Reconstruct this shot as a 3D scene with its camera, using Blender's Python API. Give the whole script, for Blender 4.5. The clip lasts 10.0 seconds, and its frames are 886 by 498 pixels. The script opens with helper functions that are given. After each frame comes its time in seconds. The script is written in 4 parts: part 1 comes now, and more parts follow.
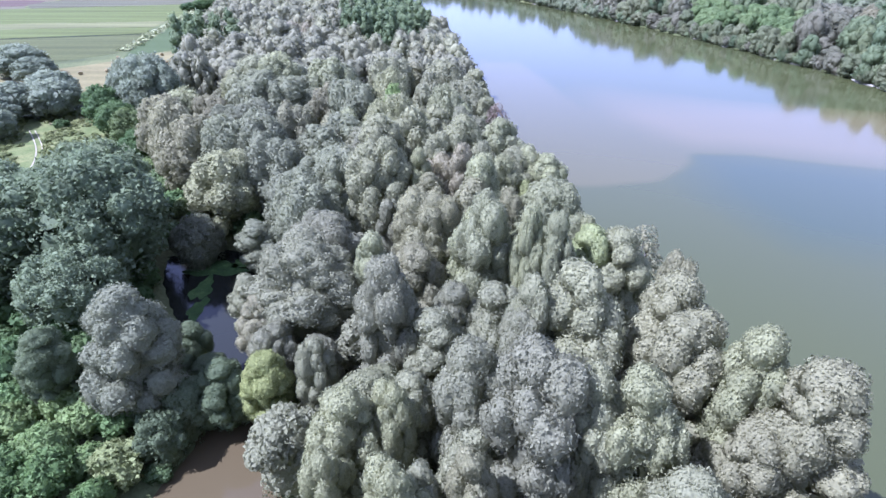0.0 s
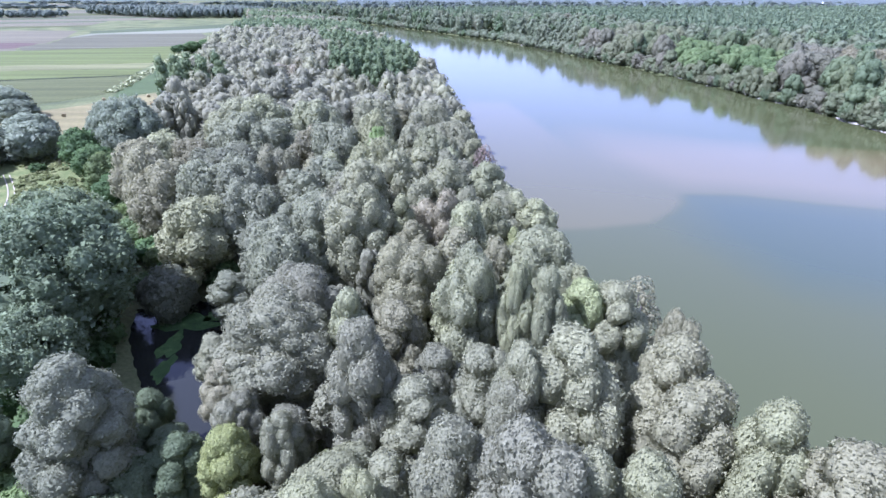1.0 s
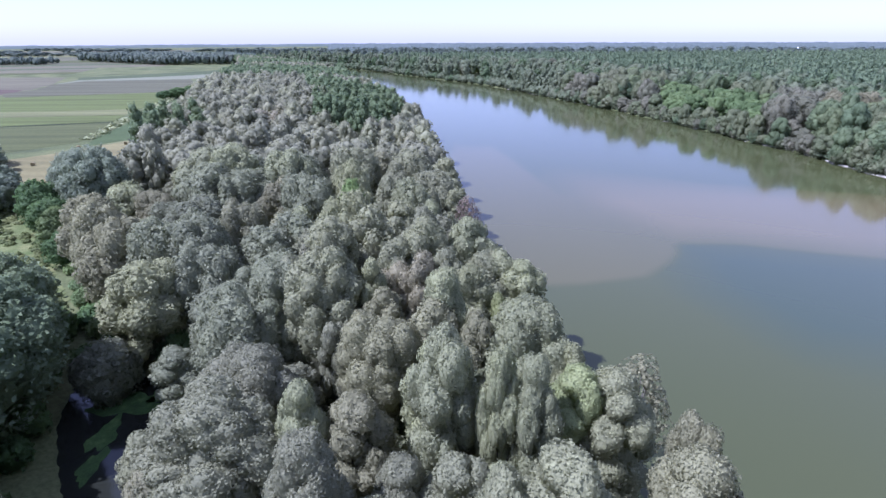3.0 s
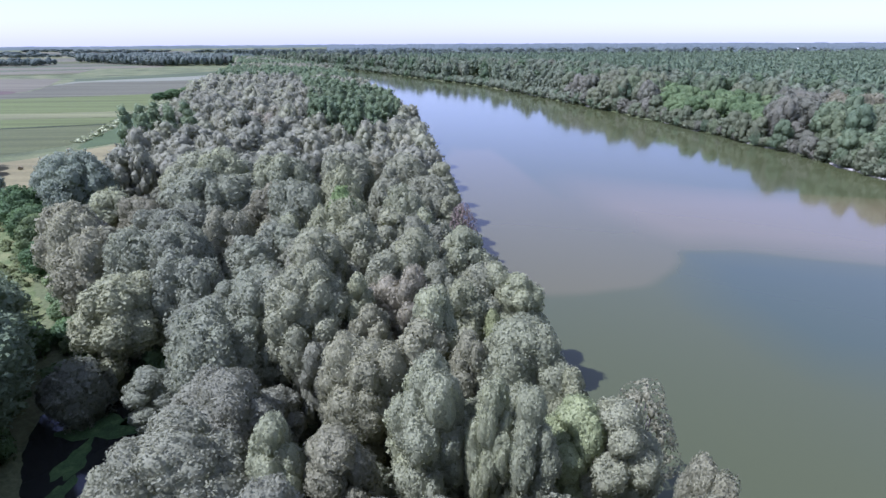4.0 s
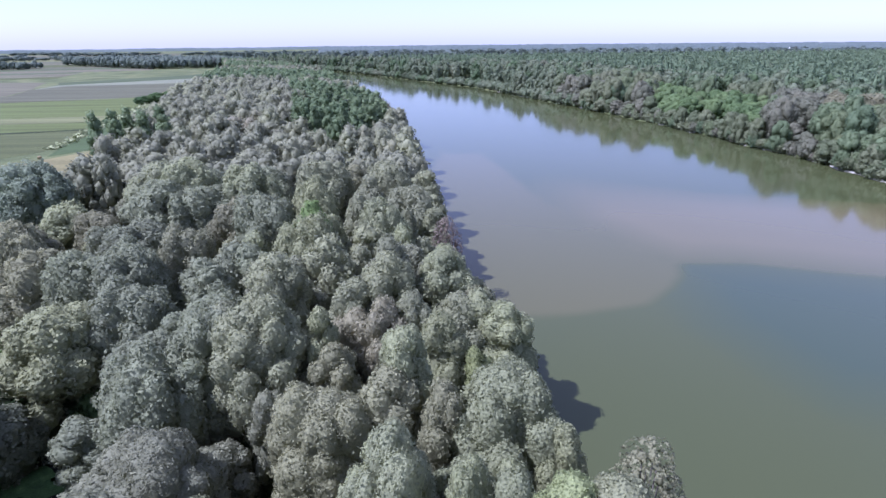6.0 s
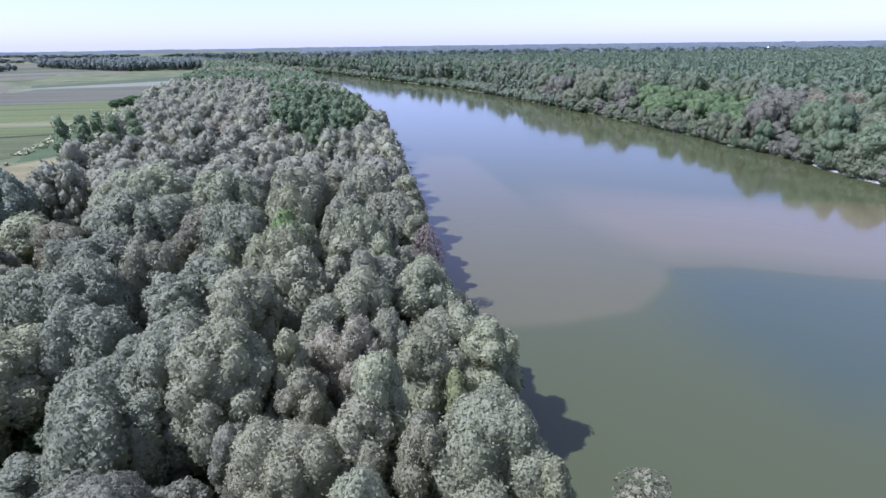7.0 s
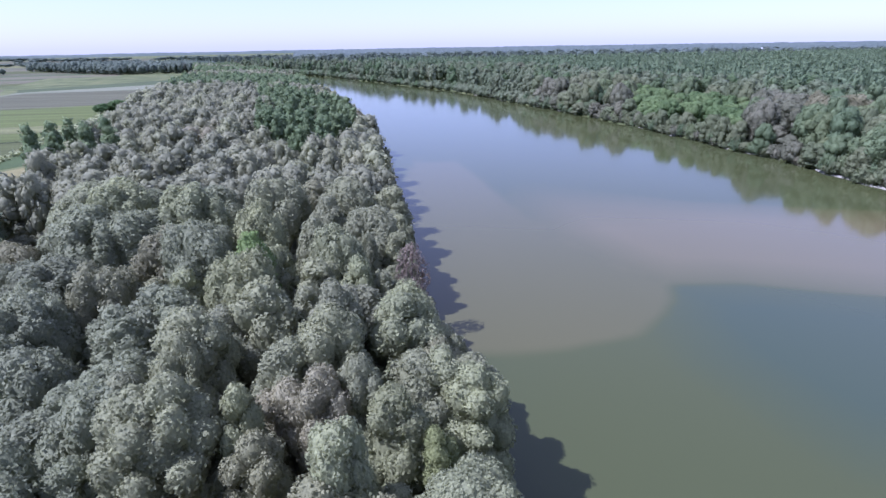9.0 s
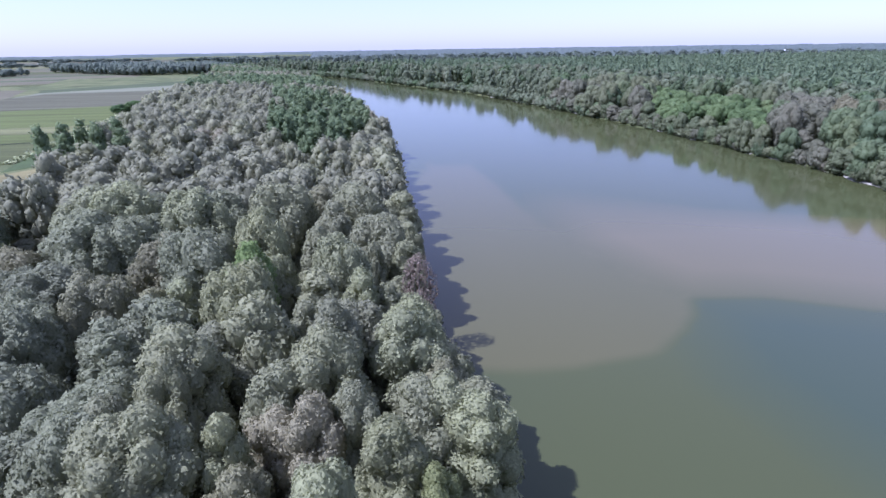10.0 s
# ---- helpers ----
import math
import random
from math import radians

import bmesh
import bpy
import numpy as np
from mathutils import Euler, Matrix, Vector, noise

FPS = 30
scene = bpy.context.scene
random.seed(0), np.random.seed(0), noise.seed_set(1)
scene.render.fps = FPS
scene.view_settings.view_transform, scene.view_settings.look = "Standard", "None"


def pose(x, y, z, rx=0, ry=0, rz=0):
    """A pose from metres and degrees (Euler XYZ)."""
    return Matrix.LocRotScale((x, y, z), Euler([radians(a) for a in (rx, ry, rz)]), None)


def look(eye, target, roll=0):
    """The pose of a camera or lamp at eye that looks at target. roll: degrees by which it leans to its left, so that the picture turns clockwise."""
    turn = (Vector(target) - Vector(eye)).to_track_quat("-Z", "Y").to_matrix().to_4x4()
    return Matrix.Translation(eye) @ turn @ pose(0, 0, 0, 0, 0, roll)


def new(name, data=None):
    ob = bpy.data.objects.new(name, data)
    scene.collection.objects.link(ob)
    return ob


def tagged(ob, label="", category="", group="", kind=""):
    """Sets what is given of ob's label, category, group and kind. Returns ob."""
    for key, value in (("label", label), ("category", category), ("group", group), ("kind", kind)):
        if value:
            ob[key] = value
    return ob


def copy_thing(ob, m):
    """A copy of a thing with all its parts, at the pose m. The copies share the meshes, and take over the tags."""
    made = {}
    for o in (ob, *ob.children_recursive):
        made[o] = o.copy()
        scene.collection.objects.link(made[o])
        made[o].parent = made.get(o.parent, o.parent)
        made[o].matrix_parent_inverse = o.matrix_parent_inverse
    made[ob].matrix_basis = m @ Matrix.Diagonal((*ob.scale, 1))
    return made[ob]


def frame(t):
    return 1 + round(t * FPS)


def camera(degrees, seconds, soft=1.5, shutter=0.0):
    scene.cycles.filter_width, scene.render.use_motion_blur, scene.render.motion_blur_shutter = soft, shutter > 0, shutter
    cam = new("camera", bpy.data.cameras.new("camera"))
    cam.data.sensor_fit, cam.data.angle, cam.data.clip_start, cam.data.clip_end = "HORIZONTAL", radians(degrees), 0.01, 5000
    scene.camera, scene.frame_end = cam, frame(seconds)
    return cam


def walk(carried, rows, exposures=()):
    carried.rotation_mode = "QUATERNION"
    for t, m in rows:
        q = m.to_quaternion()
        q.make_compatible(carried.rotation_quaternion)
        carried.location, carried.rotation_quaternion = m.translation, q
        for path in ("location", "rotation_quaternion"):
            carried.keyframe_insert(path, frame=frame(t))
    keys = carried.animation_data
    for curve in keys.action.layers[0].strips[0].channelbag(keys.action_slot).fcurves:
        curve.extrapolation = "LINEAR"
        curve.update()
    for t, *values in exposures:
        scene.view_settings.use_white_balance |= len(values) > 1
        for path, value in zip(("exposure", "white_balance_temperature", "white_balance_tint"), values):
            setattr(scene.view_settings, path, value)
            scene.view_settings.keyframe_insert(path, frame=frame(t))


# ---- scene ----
cam = camera(78.3, 10.0, soft=1.5)
METRES, EYE, TILT, LEAN, TURN = 50.0, 51.8, -28.9, 0.0, 0.0
ROWS = [
    (0.0, 0.0, 0.0, 0.0, -0.0, 0.0, -0.0),
    (0.5, 0.0122, 0.0465, 0.0265, -0.26, 1.64, 0.16),
    (1.0, 0.0235, 0.0926, 0.0524, -0.84, 3.66, 0.52),
    (1.5, 0.0349, 0.1386, 0.0778, -1.18, 5.64, 0.76),
    (2.0, 0.0473, 0.1836, 0.1015, -1.33, 7.57, 0.89),
    (2.5, 0.06, 0.2273, 0.1246, -1.66, 7.78, 1.11),
    (4.0, 0.1008, 0.3562, 0.196, -1.73, 7.88, 1.27),
    (4.5, 0.115, 0.3983, 0.2197, -1.34, 7.9, 1.06),
    (5.0, 0.1296, 0.4405, 0.2423, -0.96, 7.92, 0.88),
    (5.5, 0.1437, 0.484, 0.2637, -1.43, 7.97, 1.25),
    (7.0, 0.1814, 0.6091, 0.3286, -3.59, 7.99, 2.81),
    (7.5, 0.1939, 0.6488, 0.3513, -3.79, 8.03, 2.97),
    (8.0, 0.2073, 0.6899, 0.3744, -3.84, 8.04, 3.06),
    (8.5, 0.2193, 0.7266, 0.3951, -4.18, 8.12, 3.31),
    (9.0, 0.2327, 0.7672, 0.4174, -3.98, 8.16, 3.24),
    (9.5, 0.247, 0.8069, 0.4389, -3.38, 8.28, 2.92),
    (10.0, 0.2612, 0.8472, 0.4614, -2.52, 8.36, 2.39),
]
EXPOSURES = [(0.0, 1.49, 4840, 36), (1.0, 1.47, 4840, 36), (2.0, 1.07, 4900, 35), (2.5, 0.96, 4900, 35), (5.5, 0.86, 4900, 35), (10.0, 0.79, 4900, 35)]
walk(cam, [(t, pose(0, 0, EYE, TILT, LEAN, TURN) @ pose(METRES * x, METRES * y, METRES * z, 90 + pitch, roll, yaw)) for t, x, y, z, yaw, pitch, roll in ROWS], EXPOSURES)

# ---- world and sun ----
SUN_TO = Vector((-0.69, -0.19, 1.0)).normalized()
world = bpy.data.worlds.new("sky")
scene.world = world
world.use_nodes = True
wn = world.node_tree.nodes
wl = world.node_tree.links
sky = wn.new("ShaderNodeTexSky")
sky.sky_type = "NISHITA"
sky.sun_disc = False
sky.sun_elevation = math.asin(SUN_TO.z)
sky.sun_rotation = math.atan2(SUN_TO.x, SUN_TO.y) % (2 * math.pi)
sky.altitude = 100
sky.air_density, sky.dust_density, sky.ozone_density = 1.0, 0.8, 1.2
wn["Background"].inputs["Strength"].default_value = 0.118
# thin summer haze spread over the whole sky
haze = wn.new("ShaderNodeMix")
haze.data_type = "RGBA"
haze.inputs["Factor"].default_value = 0.54
haze.inputs["B"].default_value = (4.1, 4.1, 4.75, 1)
wl.new(sky.outputs[0], haze.inputs["A"])
wl.new(haze.outputs["Result"], wn["Background"].inputs["Color"])
sun_data = bpy.data.lights.new("sun", "SUN")
sun_data.energy, sun_data.angle, sun_data.color = 5.0, radians(0.53), (1.0, 0.95, 0.88)
sun = new("sun", sun_data)
sun.matrix_world = look(SUN_TO * 300, (0, 0, 0))


# ---- materials ----
def mat(name):
    m = bpy.data.materials.new(name)
    m.use_nodes = True
    nt = m.node_tree
    return m, nt.nodes, nt.links, nt.nodes["Principled BSDF"]


def ramp(nodes, stops):
    r = nodes.new("ShaderNodeValToRGB")
    els = r.color_ramp.elements
    while len(els) < len(stops):
        els.new(0.5)
    for e, (p, c) in zip(els, stops):
        e.position, e.color = p, (*c, 1)
    return r


def noise_tex(nodes, links, scale, detail=4, rough=0.55, vec=None, kind="Object", stretch=None):
    n = nodes.new("ShaderNodeTexNoise")
    n.inputs["Scale"].default_value, n.inputs["Detail"].default_value, n.inputs["Roughness"].default_value = scale, detail, rough
    if vec is None:
        co = nodes.new("ShaderNodeTexCoord")
        vec = co.outputs[kind]
    if stretch:
        mp = nodes.new("ShaderNodeMapping")
        mp.inputs["Scale"].default_value, mp.inputs["Rotation"].default_value = stretch[0], (0, 0, radians(stretch[1]))
        links.new(vec, mp.inputs["Vector"])
        vec = mp.outputs[0]
    links.new(vec, n.inputs["Vector"])
    return n


def mix(nodes, links, fac, a, b, blend="MIX"):
    m = nodes.new("ShaderNodeMix")
    m.data_type, m.blend_type = "RGBA", blend
    for sock, v in ((m.inputs["Factor"], fac), (m.inputs["A"], a), (m.inputs["B"], b)):
        if isinstance(v, bpy.types.NodeSocket):
            links.new(v, sock)
        else:
            sock.default_value = v if isinstance(v, float) else (*v, 1)
    return m.outputs["Result"]


def leaf_material(name, dark, mid, light, odd, tinted=False, bleed=0.48, grain=5.0, rough=1.0):
    """Leaves: each tree has its own tone, each spray its own shade."""
    m, n, l, p = mat(name)
    if tinted:
        at = n.new("ShaderNodeAttribute")
        at.attribute_name = "tint"
        tree = at.outputs["Fac"]
    else:
        tree = n.new("ShaderNodeObjectInfo").outputs["Random"]
    tone = ramp(n, [(0.0, dark), (0.35, mid), (0.75, light), (0.93, light), (1.0, odd)])
    l.new(tree, tone.inputs[0])
    geo = n.new("ShaderNodeNewGeometry")
    def even(c):
        return tuple(1 + (v - 1) * rough for v in c)

    spray = ramp(n, [(0.0, even((0.82, 0.83, 0.81))), (0.6, (1.0, 1.0, 1.0)), (1.0, even((1.14, 1.14, 1.11)))])
    l.new(geo.outputs["Random Per Island"], spray.inputs[0])
    c = mix(n, l, 1.0, tone.outputs[0], spray.outputs[0], "MULTIPLY")
    fine = noise_tex(n, l, grain, 5, 0.72, stretch=((1, 1, 0.55), 0))
    fr = ramp(n, [(0.3, even((0.62, 0.63, 0.62))), (0.5, even((0.97, 0.97, 0.97))), (0.72, even((1.28, 1.27, 1.25)))])
    l.new(fine.outputs["Fac"], fr.inputs[0])
    c = mix(n, l, 1.0, c, fr.outputs[0], "MULTIPLY")
    l.new(c, p.inputs["Base Color"])
    p.inputs["Roughness"].default_value = 0.6
    p.inputs["Specular IOR Level"].default_value = 0.15
    bump = n.new("ShaderNodeBump")
    bump.inputs["Strength"].default_value, bump.inputs["Distance"].default_value = 0.15 + 0.3 * rough, 1.1 / grain
    l.new(fine.outputs["Fac"], bump.inputs["Height"])
    l.new(bump.outputs[0], p.inputs["Normal"])
    tr = n.new("ShaderNodeBsdfTranslucent")
    l.new(c, tr.inputs["Color"])
    ms = n.new("ShaderNodeMixShader")
    ms.inputs[0].default_value = bleed
    l.new(p.outputs[0], ms.inputs[1])
    l.new(tr.outputs[0], ms.inputs[2])
    l.new(ms.outputs[0], n["Material Output"].inputs["Surface"])
    return m


GREY = ((0.259, 0.262, 0.164), (0.294, 0.302, 0.179), (0.328, 0.336, 0.189), (0.345, 0.324, 0.200))
leaf_grey = leaf_material("grey_willow_leaves", *GREY, rough=0.78)
leaf_pale = leaf_material("pale_willow_leaves", (0.304, 0.317, 0.181), (0.332, 0.349, 0.194), (0.363, 0.379, 0.203), (0.363, 0.367, 0.217), rough=0.75)
leaf_olive = leaf_material("olive_willow_leaves", (0.272, 0.280, 0.152), (0.302, 0.312, 0.166), (0.332, 0.343, 0.181), (0.354, 0.343, 0.194), rough=0.75)
leaf_mauve = leaf_material("dusty_willow_leaves", (0.265, 0.258, 0.150), (0.297, 0.293, 0.167), (0.329, 0.327, 0.184), (0.345, 0.313, 0.173), rough=0.75)
leaf_wood = leaf_material("willow_wood_leaves", (0.266, 0.274, 0.172), (0.299, 0.301, 0.189), (0.332, 0.340, 0.197), (0.345, 0.323, 0.207), tinted=True, grain=2.0, rough=0.62)
leaf_green = leaf_material("green_leaves", (0.082, 0.139, 0.050), (0.103, 0.165, 0.059), (0.131, 0.192, 0.069), (0.152, 0.187, 0.069), rough=0.8)
leaf_green_wood = leaf_material("poplar_wood_leaves", (0.146, 0.199, 0.093), (0.171, 0.225, 0.107), (0.199, 0.250, 0.119), (0.217, 0.242, 0.133), tinted=True, grain=1.6, rough=0.6)
leaf_plantation = leaf_material("plantation_leaves", (0.161, 0.214, 0.118), (0.177, 0.232, 0.125), (0.193, 0.248, 0.134), (0.204, 0.242, 0.138), tinted=True, grain=0.9, rough=0.5)
leaf_mixed_wood = leaf_material("mixed_wood_leaves", (0.137, 0.191, 0.086), (0.177, 0.213, 0.118), (0.211, 0.239, 0.138), (0.221, 0.227, 0.138), tinted=True, grain=1.8, rough=0.55)
leaf_silver = leaf_material("white_poplar_leaves", (0.173, 0.218, 0.114), (0.196, 0.248, 0.128), (0.226, 0.279, 0.148), (0.216, 0.260, 0.128), grain=2.2, rough=0.7)
leaf_slate = leaf_material("grey_poplar_leaves", (0.211, 0.248, 0.157), (0.242, 0.280, 0.177), (0.274, 0.314, 0.200), (0.266, 0.305, 0.185), grain=2.2, rough=0.7)
leaf_yellow = leaf_material("yellowing_willow_leaves", (0.328, 0.363, 0.167), (0.358, 0.397, 0.178), (0.377, 0.418, 0.188), (0.377, 0.397, 0.188), rough=0.75)
leaf_tan = leaf_material("tan_willow_leaves", (0.227, 0.216, 0.127), (0.248, 0.238, 0.138), (0.270, 0.259, 0.149), (0.270, 0.248, 0.143), rough=0.6)
leaf_darker_grey = leaf_material("darker_grey_willow_leaves", (0.231, 0.244, 0.151), (0.260, 0.276, 0.167), (0.287, 0.305, 0.180), (0.293, 0.293, 0.172), rough=0.8)
leaf_lime = leaf_material("lime_leaves", (0.143, 0.206, 0.081), (0.164, 0.229, 0.091), (0.191, 0.258, 0.103), (0.198, 0.239, 0.103), rough=0.6)
leaf_shrub = leaf_material("bramble_leaves", (0.148, 0.229, 0.078), (0.186, 0.278, 0.098), (0.247, 0.326, 0.117), (0.309, 0.314, 0.144))
leaf_farbank = leaf_material("bank_willow_leaves", (0.174, 0.204, 0.107), (0.204, 0.230, 0.122), (0.233, 0.253, 0.137), (0.239, 0.248, 0.148), rough=0.6)
leaf_dusty = leaf_material("dusty_bank_leaves", (0.197, 0.203, 0.128), (0.217, 0.222, 0.142), (0.246, 0.243, 0.160), (0.246, 0.232, 0.155), rough=0.6)
leaf_bankgreen = leaf_material("bank_green_leaves", (0.149, 0.201, 0.105), (0.180, 0.230, 0.116), (0.214, 0.256, 0.125), (0.235, 0.249, 0.119), rough=0.6)
leaf_pool = leaf_material("poolside_willow_leaves", (0.140, 0.178, 0.088), (0.162, 0.200, 0.099), (0.178, 0.216, 0.110), (0.184, 0.205, 0.110), rough=0.75)
leaf_young = leaf_material("young_willow_leaves", (0.270, 0.324, 0.110), (0.292, 0.346, 0.121), (0.324, 0.378, 0.132), (0.324, 0.356, 0.132))
leaf_red = leaf_material("dry_red_leaves", (0.248, 0.206, 0.154), (0.270, 0.228, 0.175), (0.293, 0.241, 0.180), (0.293, 0.228, 0.162))
# bluer than the nearer woods: haze of distance put into the leaf colour
leaf_far = leaf_material("haze_tinted_wood_leaves", (0.160, 0.194, 0.145), (0.172, 0.207, 0.153), (0.184, 0.220, 0.157), (0.192, 0.212, 0.160), tinted=True, grain=0.8, rough=0.5)

bark, n, l, p = mat("bark")
bn = noise_tex(n, l, 3.0, 6, 0.6, stretch=((3, 3, 0.6), 0))
br = ramp(n, [(0.3, (0.05, 0.042, 0.035)), (0.7, (0.17, 0.15, 0.12))])
l.new(bn.outputs["Fac"], br.inputs[0])
l.new(br.outputs[0], p.inputs["Base Color"])
p.inputs["Roughness"].default_value = 0.9

def water_material(name, stops):
    """Turbid, smooth water: the silt attribute gives its colour, the sky the rest."""
    m, n, l, p = mat(name)
    at = n.new("ShaderNodeAttribute")
    at.attribute_name = "silt"
    wc = ramp(n, stops)
    wm = noise_tex(n, l, 0.02, 4, 0.5, stretch=((1, 0.35, 1), 20))
    addn = n.new("ShaderNodeMath")
    addn.operation = "MULTIPLY_ADD"
    addn.inputs[1].default_value, addn.inputs[2].default_value = 0.14, -0.07
    l.new(wm.outputs["Fac"], addn.inputs[0])
    addm = n.new("ShaderNodeMath")
    l.new(at.outputs["Fac"], addm.inputs[0])
    l.new(addn.outputs[0], addm.inputs[1])
    l.new(addm.outputs[0], wc.inputs[0])
    l.new(wc.outputs[0], p.inputs["Base Color"])
    p.inputs["Roughness"].default_value = 0.09
    p.inputs["IOR"].default_value = 1.333
    wb = noise_tex(n, l, 0.9, 3, 0.5)
    bump = n.new("ShaderNodeBump")
    bump.inputs["Strength"].default_value, bump.inputs["Distance"].default_value = 0.03, 0.08
    l.new(wb.outputs["Fac"], bump.inputs["Height"])
    l.new(bump.outputs[0], p.inputs["Normal"])
    return m


water_mat = water_material("river_water", [(0.0, (0.034, 0.052, 0.034)), (0.35, (0.054, 0.061, 0.022)), (0.65, (0.080, 0.076, 0.032)), (1.0, (0.112, 0.095, 0.046))])
pond_mat = water_material("pool_water", [(0.0, (0.012, 0.015, 0.012)), (0.5, (0.035, 0.031, 0.018)), (1.0, (0.075, 0.06, 0.03))])


def ground_material(name, stops, scale, stretch, fine=1.5, fine_amt=0.3):
    m, n, l, p = mat(name)
    a = noise_tex(n, l, scale, 5, 0.55, stretch=stretch)
    r = ramp(n, stops)
    l.new(a.outputs["Fac"], r.inputs[0])
    b = noise_tex(n, l, fine, 4, 0.65)
    k = ramp(n, [(0.3, (1 - fine_amt,) * 3), (0.7, (1 + fine_amt,) * 3)])
    l.new(b.outputs["Fac"], k.inputs[0])
    l.new(mix(n, l, 1.0, r.outputs[0], k.outputs[0], "MULTIPLY"), p.inputs["Base Color"])
    p.inputs["Roughness"].default_value = 0.95
    p.inputs["Specular IOR Level"].default_value = 0.15
    bm_ = n.new("ShaderNodeBump")
    bm_.inputs["Strength"].default_value, bm_.inputs["Distance"].default_value = 0.5, 0.2
    l.new(b.outputs["Fac"], bm_.inputs["Height"])
    l.new(bm_.outputs[0], p.inputs["Normal"])
    return m


soil = ground_material("forest_floor_and_grass", [(0.3, (0.05, 0.06, 0.025)), (0.5, (0.09, 0.105, 0.04)), (0.7, (0.14, 0.14, 0.06))], 0.03, ((1, 1, 1), 0))


# ---- banks of the river and ground heights ----
NEAR = [(-200, 150), (-60, 90), (0, 54), (30, 39), (42, 33), (60, 30), (75, 26.5), (92, 22.5), (110, 18), (134, 15), (163, 12.5), (210, 10.5), (274, 5), (336, 0), (425, -19), (590, -57), (767, -106), (943, -164), (1240, -300), (1500, -480), (2000, -1000), (4900, -4400)]
FAR = [(-200, 260), (-60, 215), (100, 186), (226, 184), (253, 186), (298, 178), (354, 170), (418, 157), (514, 131), (695, 80), (823, 15), (1025, -82), (1159, -160), (1242, -220), (1500, -390), (2000, -900), (4900, -4300)]
NEAR_Y, NEAR_X = np.array(NEAR, float).T
FAR_Y, FAR_X = np.array(FAR, float).T


def near_x(y):
    return np.interp(y, NEAR_Y, NEAR_X) + 1.2 * np.sin(y * 0.21) + 0.7 * np.sin(y * 0.53 + 1)


def far_x(y):
    return np.interp(y, FAR_Y, FAR_X) + 1.5 * np.sin(y * 0.12) + 0.8 * np.sin(y * 0.37 + 2)


POND = [(-12, -30), (-14, 10), (-15, 30), (-17, 39), (-22, 47), (-24, 54), (-28, 62), (-30, 72), (-31, 82), (-33, 90), (-42, 92), (-52, 89), (-49, 80), (-44, 72), (-35.5, 60), (-30, 52), (-29, 44), (-31, 38), (-33, 28), (-35, 10), (-33, -30)]


def poly_distance(px, py, poly):
    """Signed distance to a polygon, positive inside."""
    px, py = np.asarray(px, float), np.asarray(py, float)
    best = np.full(px.shape, 1e9)
    inside = np.zeros(px.shape, bool)
    for (ax, ay), (bx, by) in zip(poly, poly[1:] + poly[:1]):
        dx, dy = bx - ax, by - ay
        s = np.clip(((px - ax) * dx + (py - ay) * dy) / (dx * dx + dy * dy), 0, 1)
        best = np.minimum(best, np.hypot(px - ax - s * dx, py - ay - s * dy))
        crosses = (ay > py) != (by > py)
        with np.errstate(divide="ignore", invalid="ignore"):
            xi = ax + (py - ay) * dx / (dy if dy else 1e-9)
        inside ^= crosses & (px < xi)
    return np.where(inside, best, -best)


def ground_z(x, y):
    x, y = np.asarray(x, float), np.asarray(y, float)
    dn, df = near_x(y) - x, x - far_x(y)
    d = np.maximum(dn, df)
    z = np.interp(d, [-30, -10, -2, 0, 1.2, 6, 25, 60, 110], [-4, -3, -0.8, 0.1, 0.9, 1.8, 2.4, 3.6, 5.0])
    z = z + np.where((d > 4) & (d < 90), 0.25 * np.sin(x * 0.17 + 1) * np.sin(y * 0.13), 0)
    if np.min(y) > 105:
        return z
    pd = poly_distance(x, y, POND)
    z = np.where(pd > -7, np.minimum(z, np.interp(pd, [-7, -1, 0, 3], [3.0, 1.5, 1.0, 0.3])), z)
    return z


def mesh_from(name, verts, faces, smooth=False, materials=(), index=None):
    me = bpy.data.meshes.new(name)
    me.from_pydata(np.asarray(verts).tolist() if not isinstance(verts, list) else verts, [], faces if isinstance(faces, list) else faces.tolist())
    for m in materials:
        me.materials.append(m)
    if index is not None:
        me.polygons.foreach_set("material_index", np.asarray(index, dtype=np.int32))
    if smooth:
        me.polygons.foreach_set("use_smooth", np.ones(len(me.polygons), dtype=bool))
    me.update()
    return me


def lattice(name, xs, ys, material, zfun):
    """A sheet over rows of x places (one row for each y)."""
    rows, cols = len(ys), len(xs[0])
    X = np.array(xs)
    Y = np.repeat(np.array(ys)[:, None], cols, 1)
    Z = zfun(X, Y)
    v = np.stack([X, Y, Z], -1).reshape(-1, 3)
    i = np.arange((rows - 1) * cols).reshape(rows - 1, cols)[:, :-1].ravel()
    f = np.stack([i, i + 1, i + cols + 1, i + cols], -1)
    return mesh_from(name, v, f, True, [material])


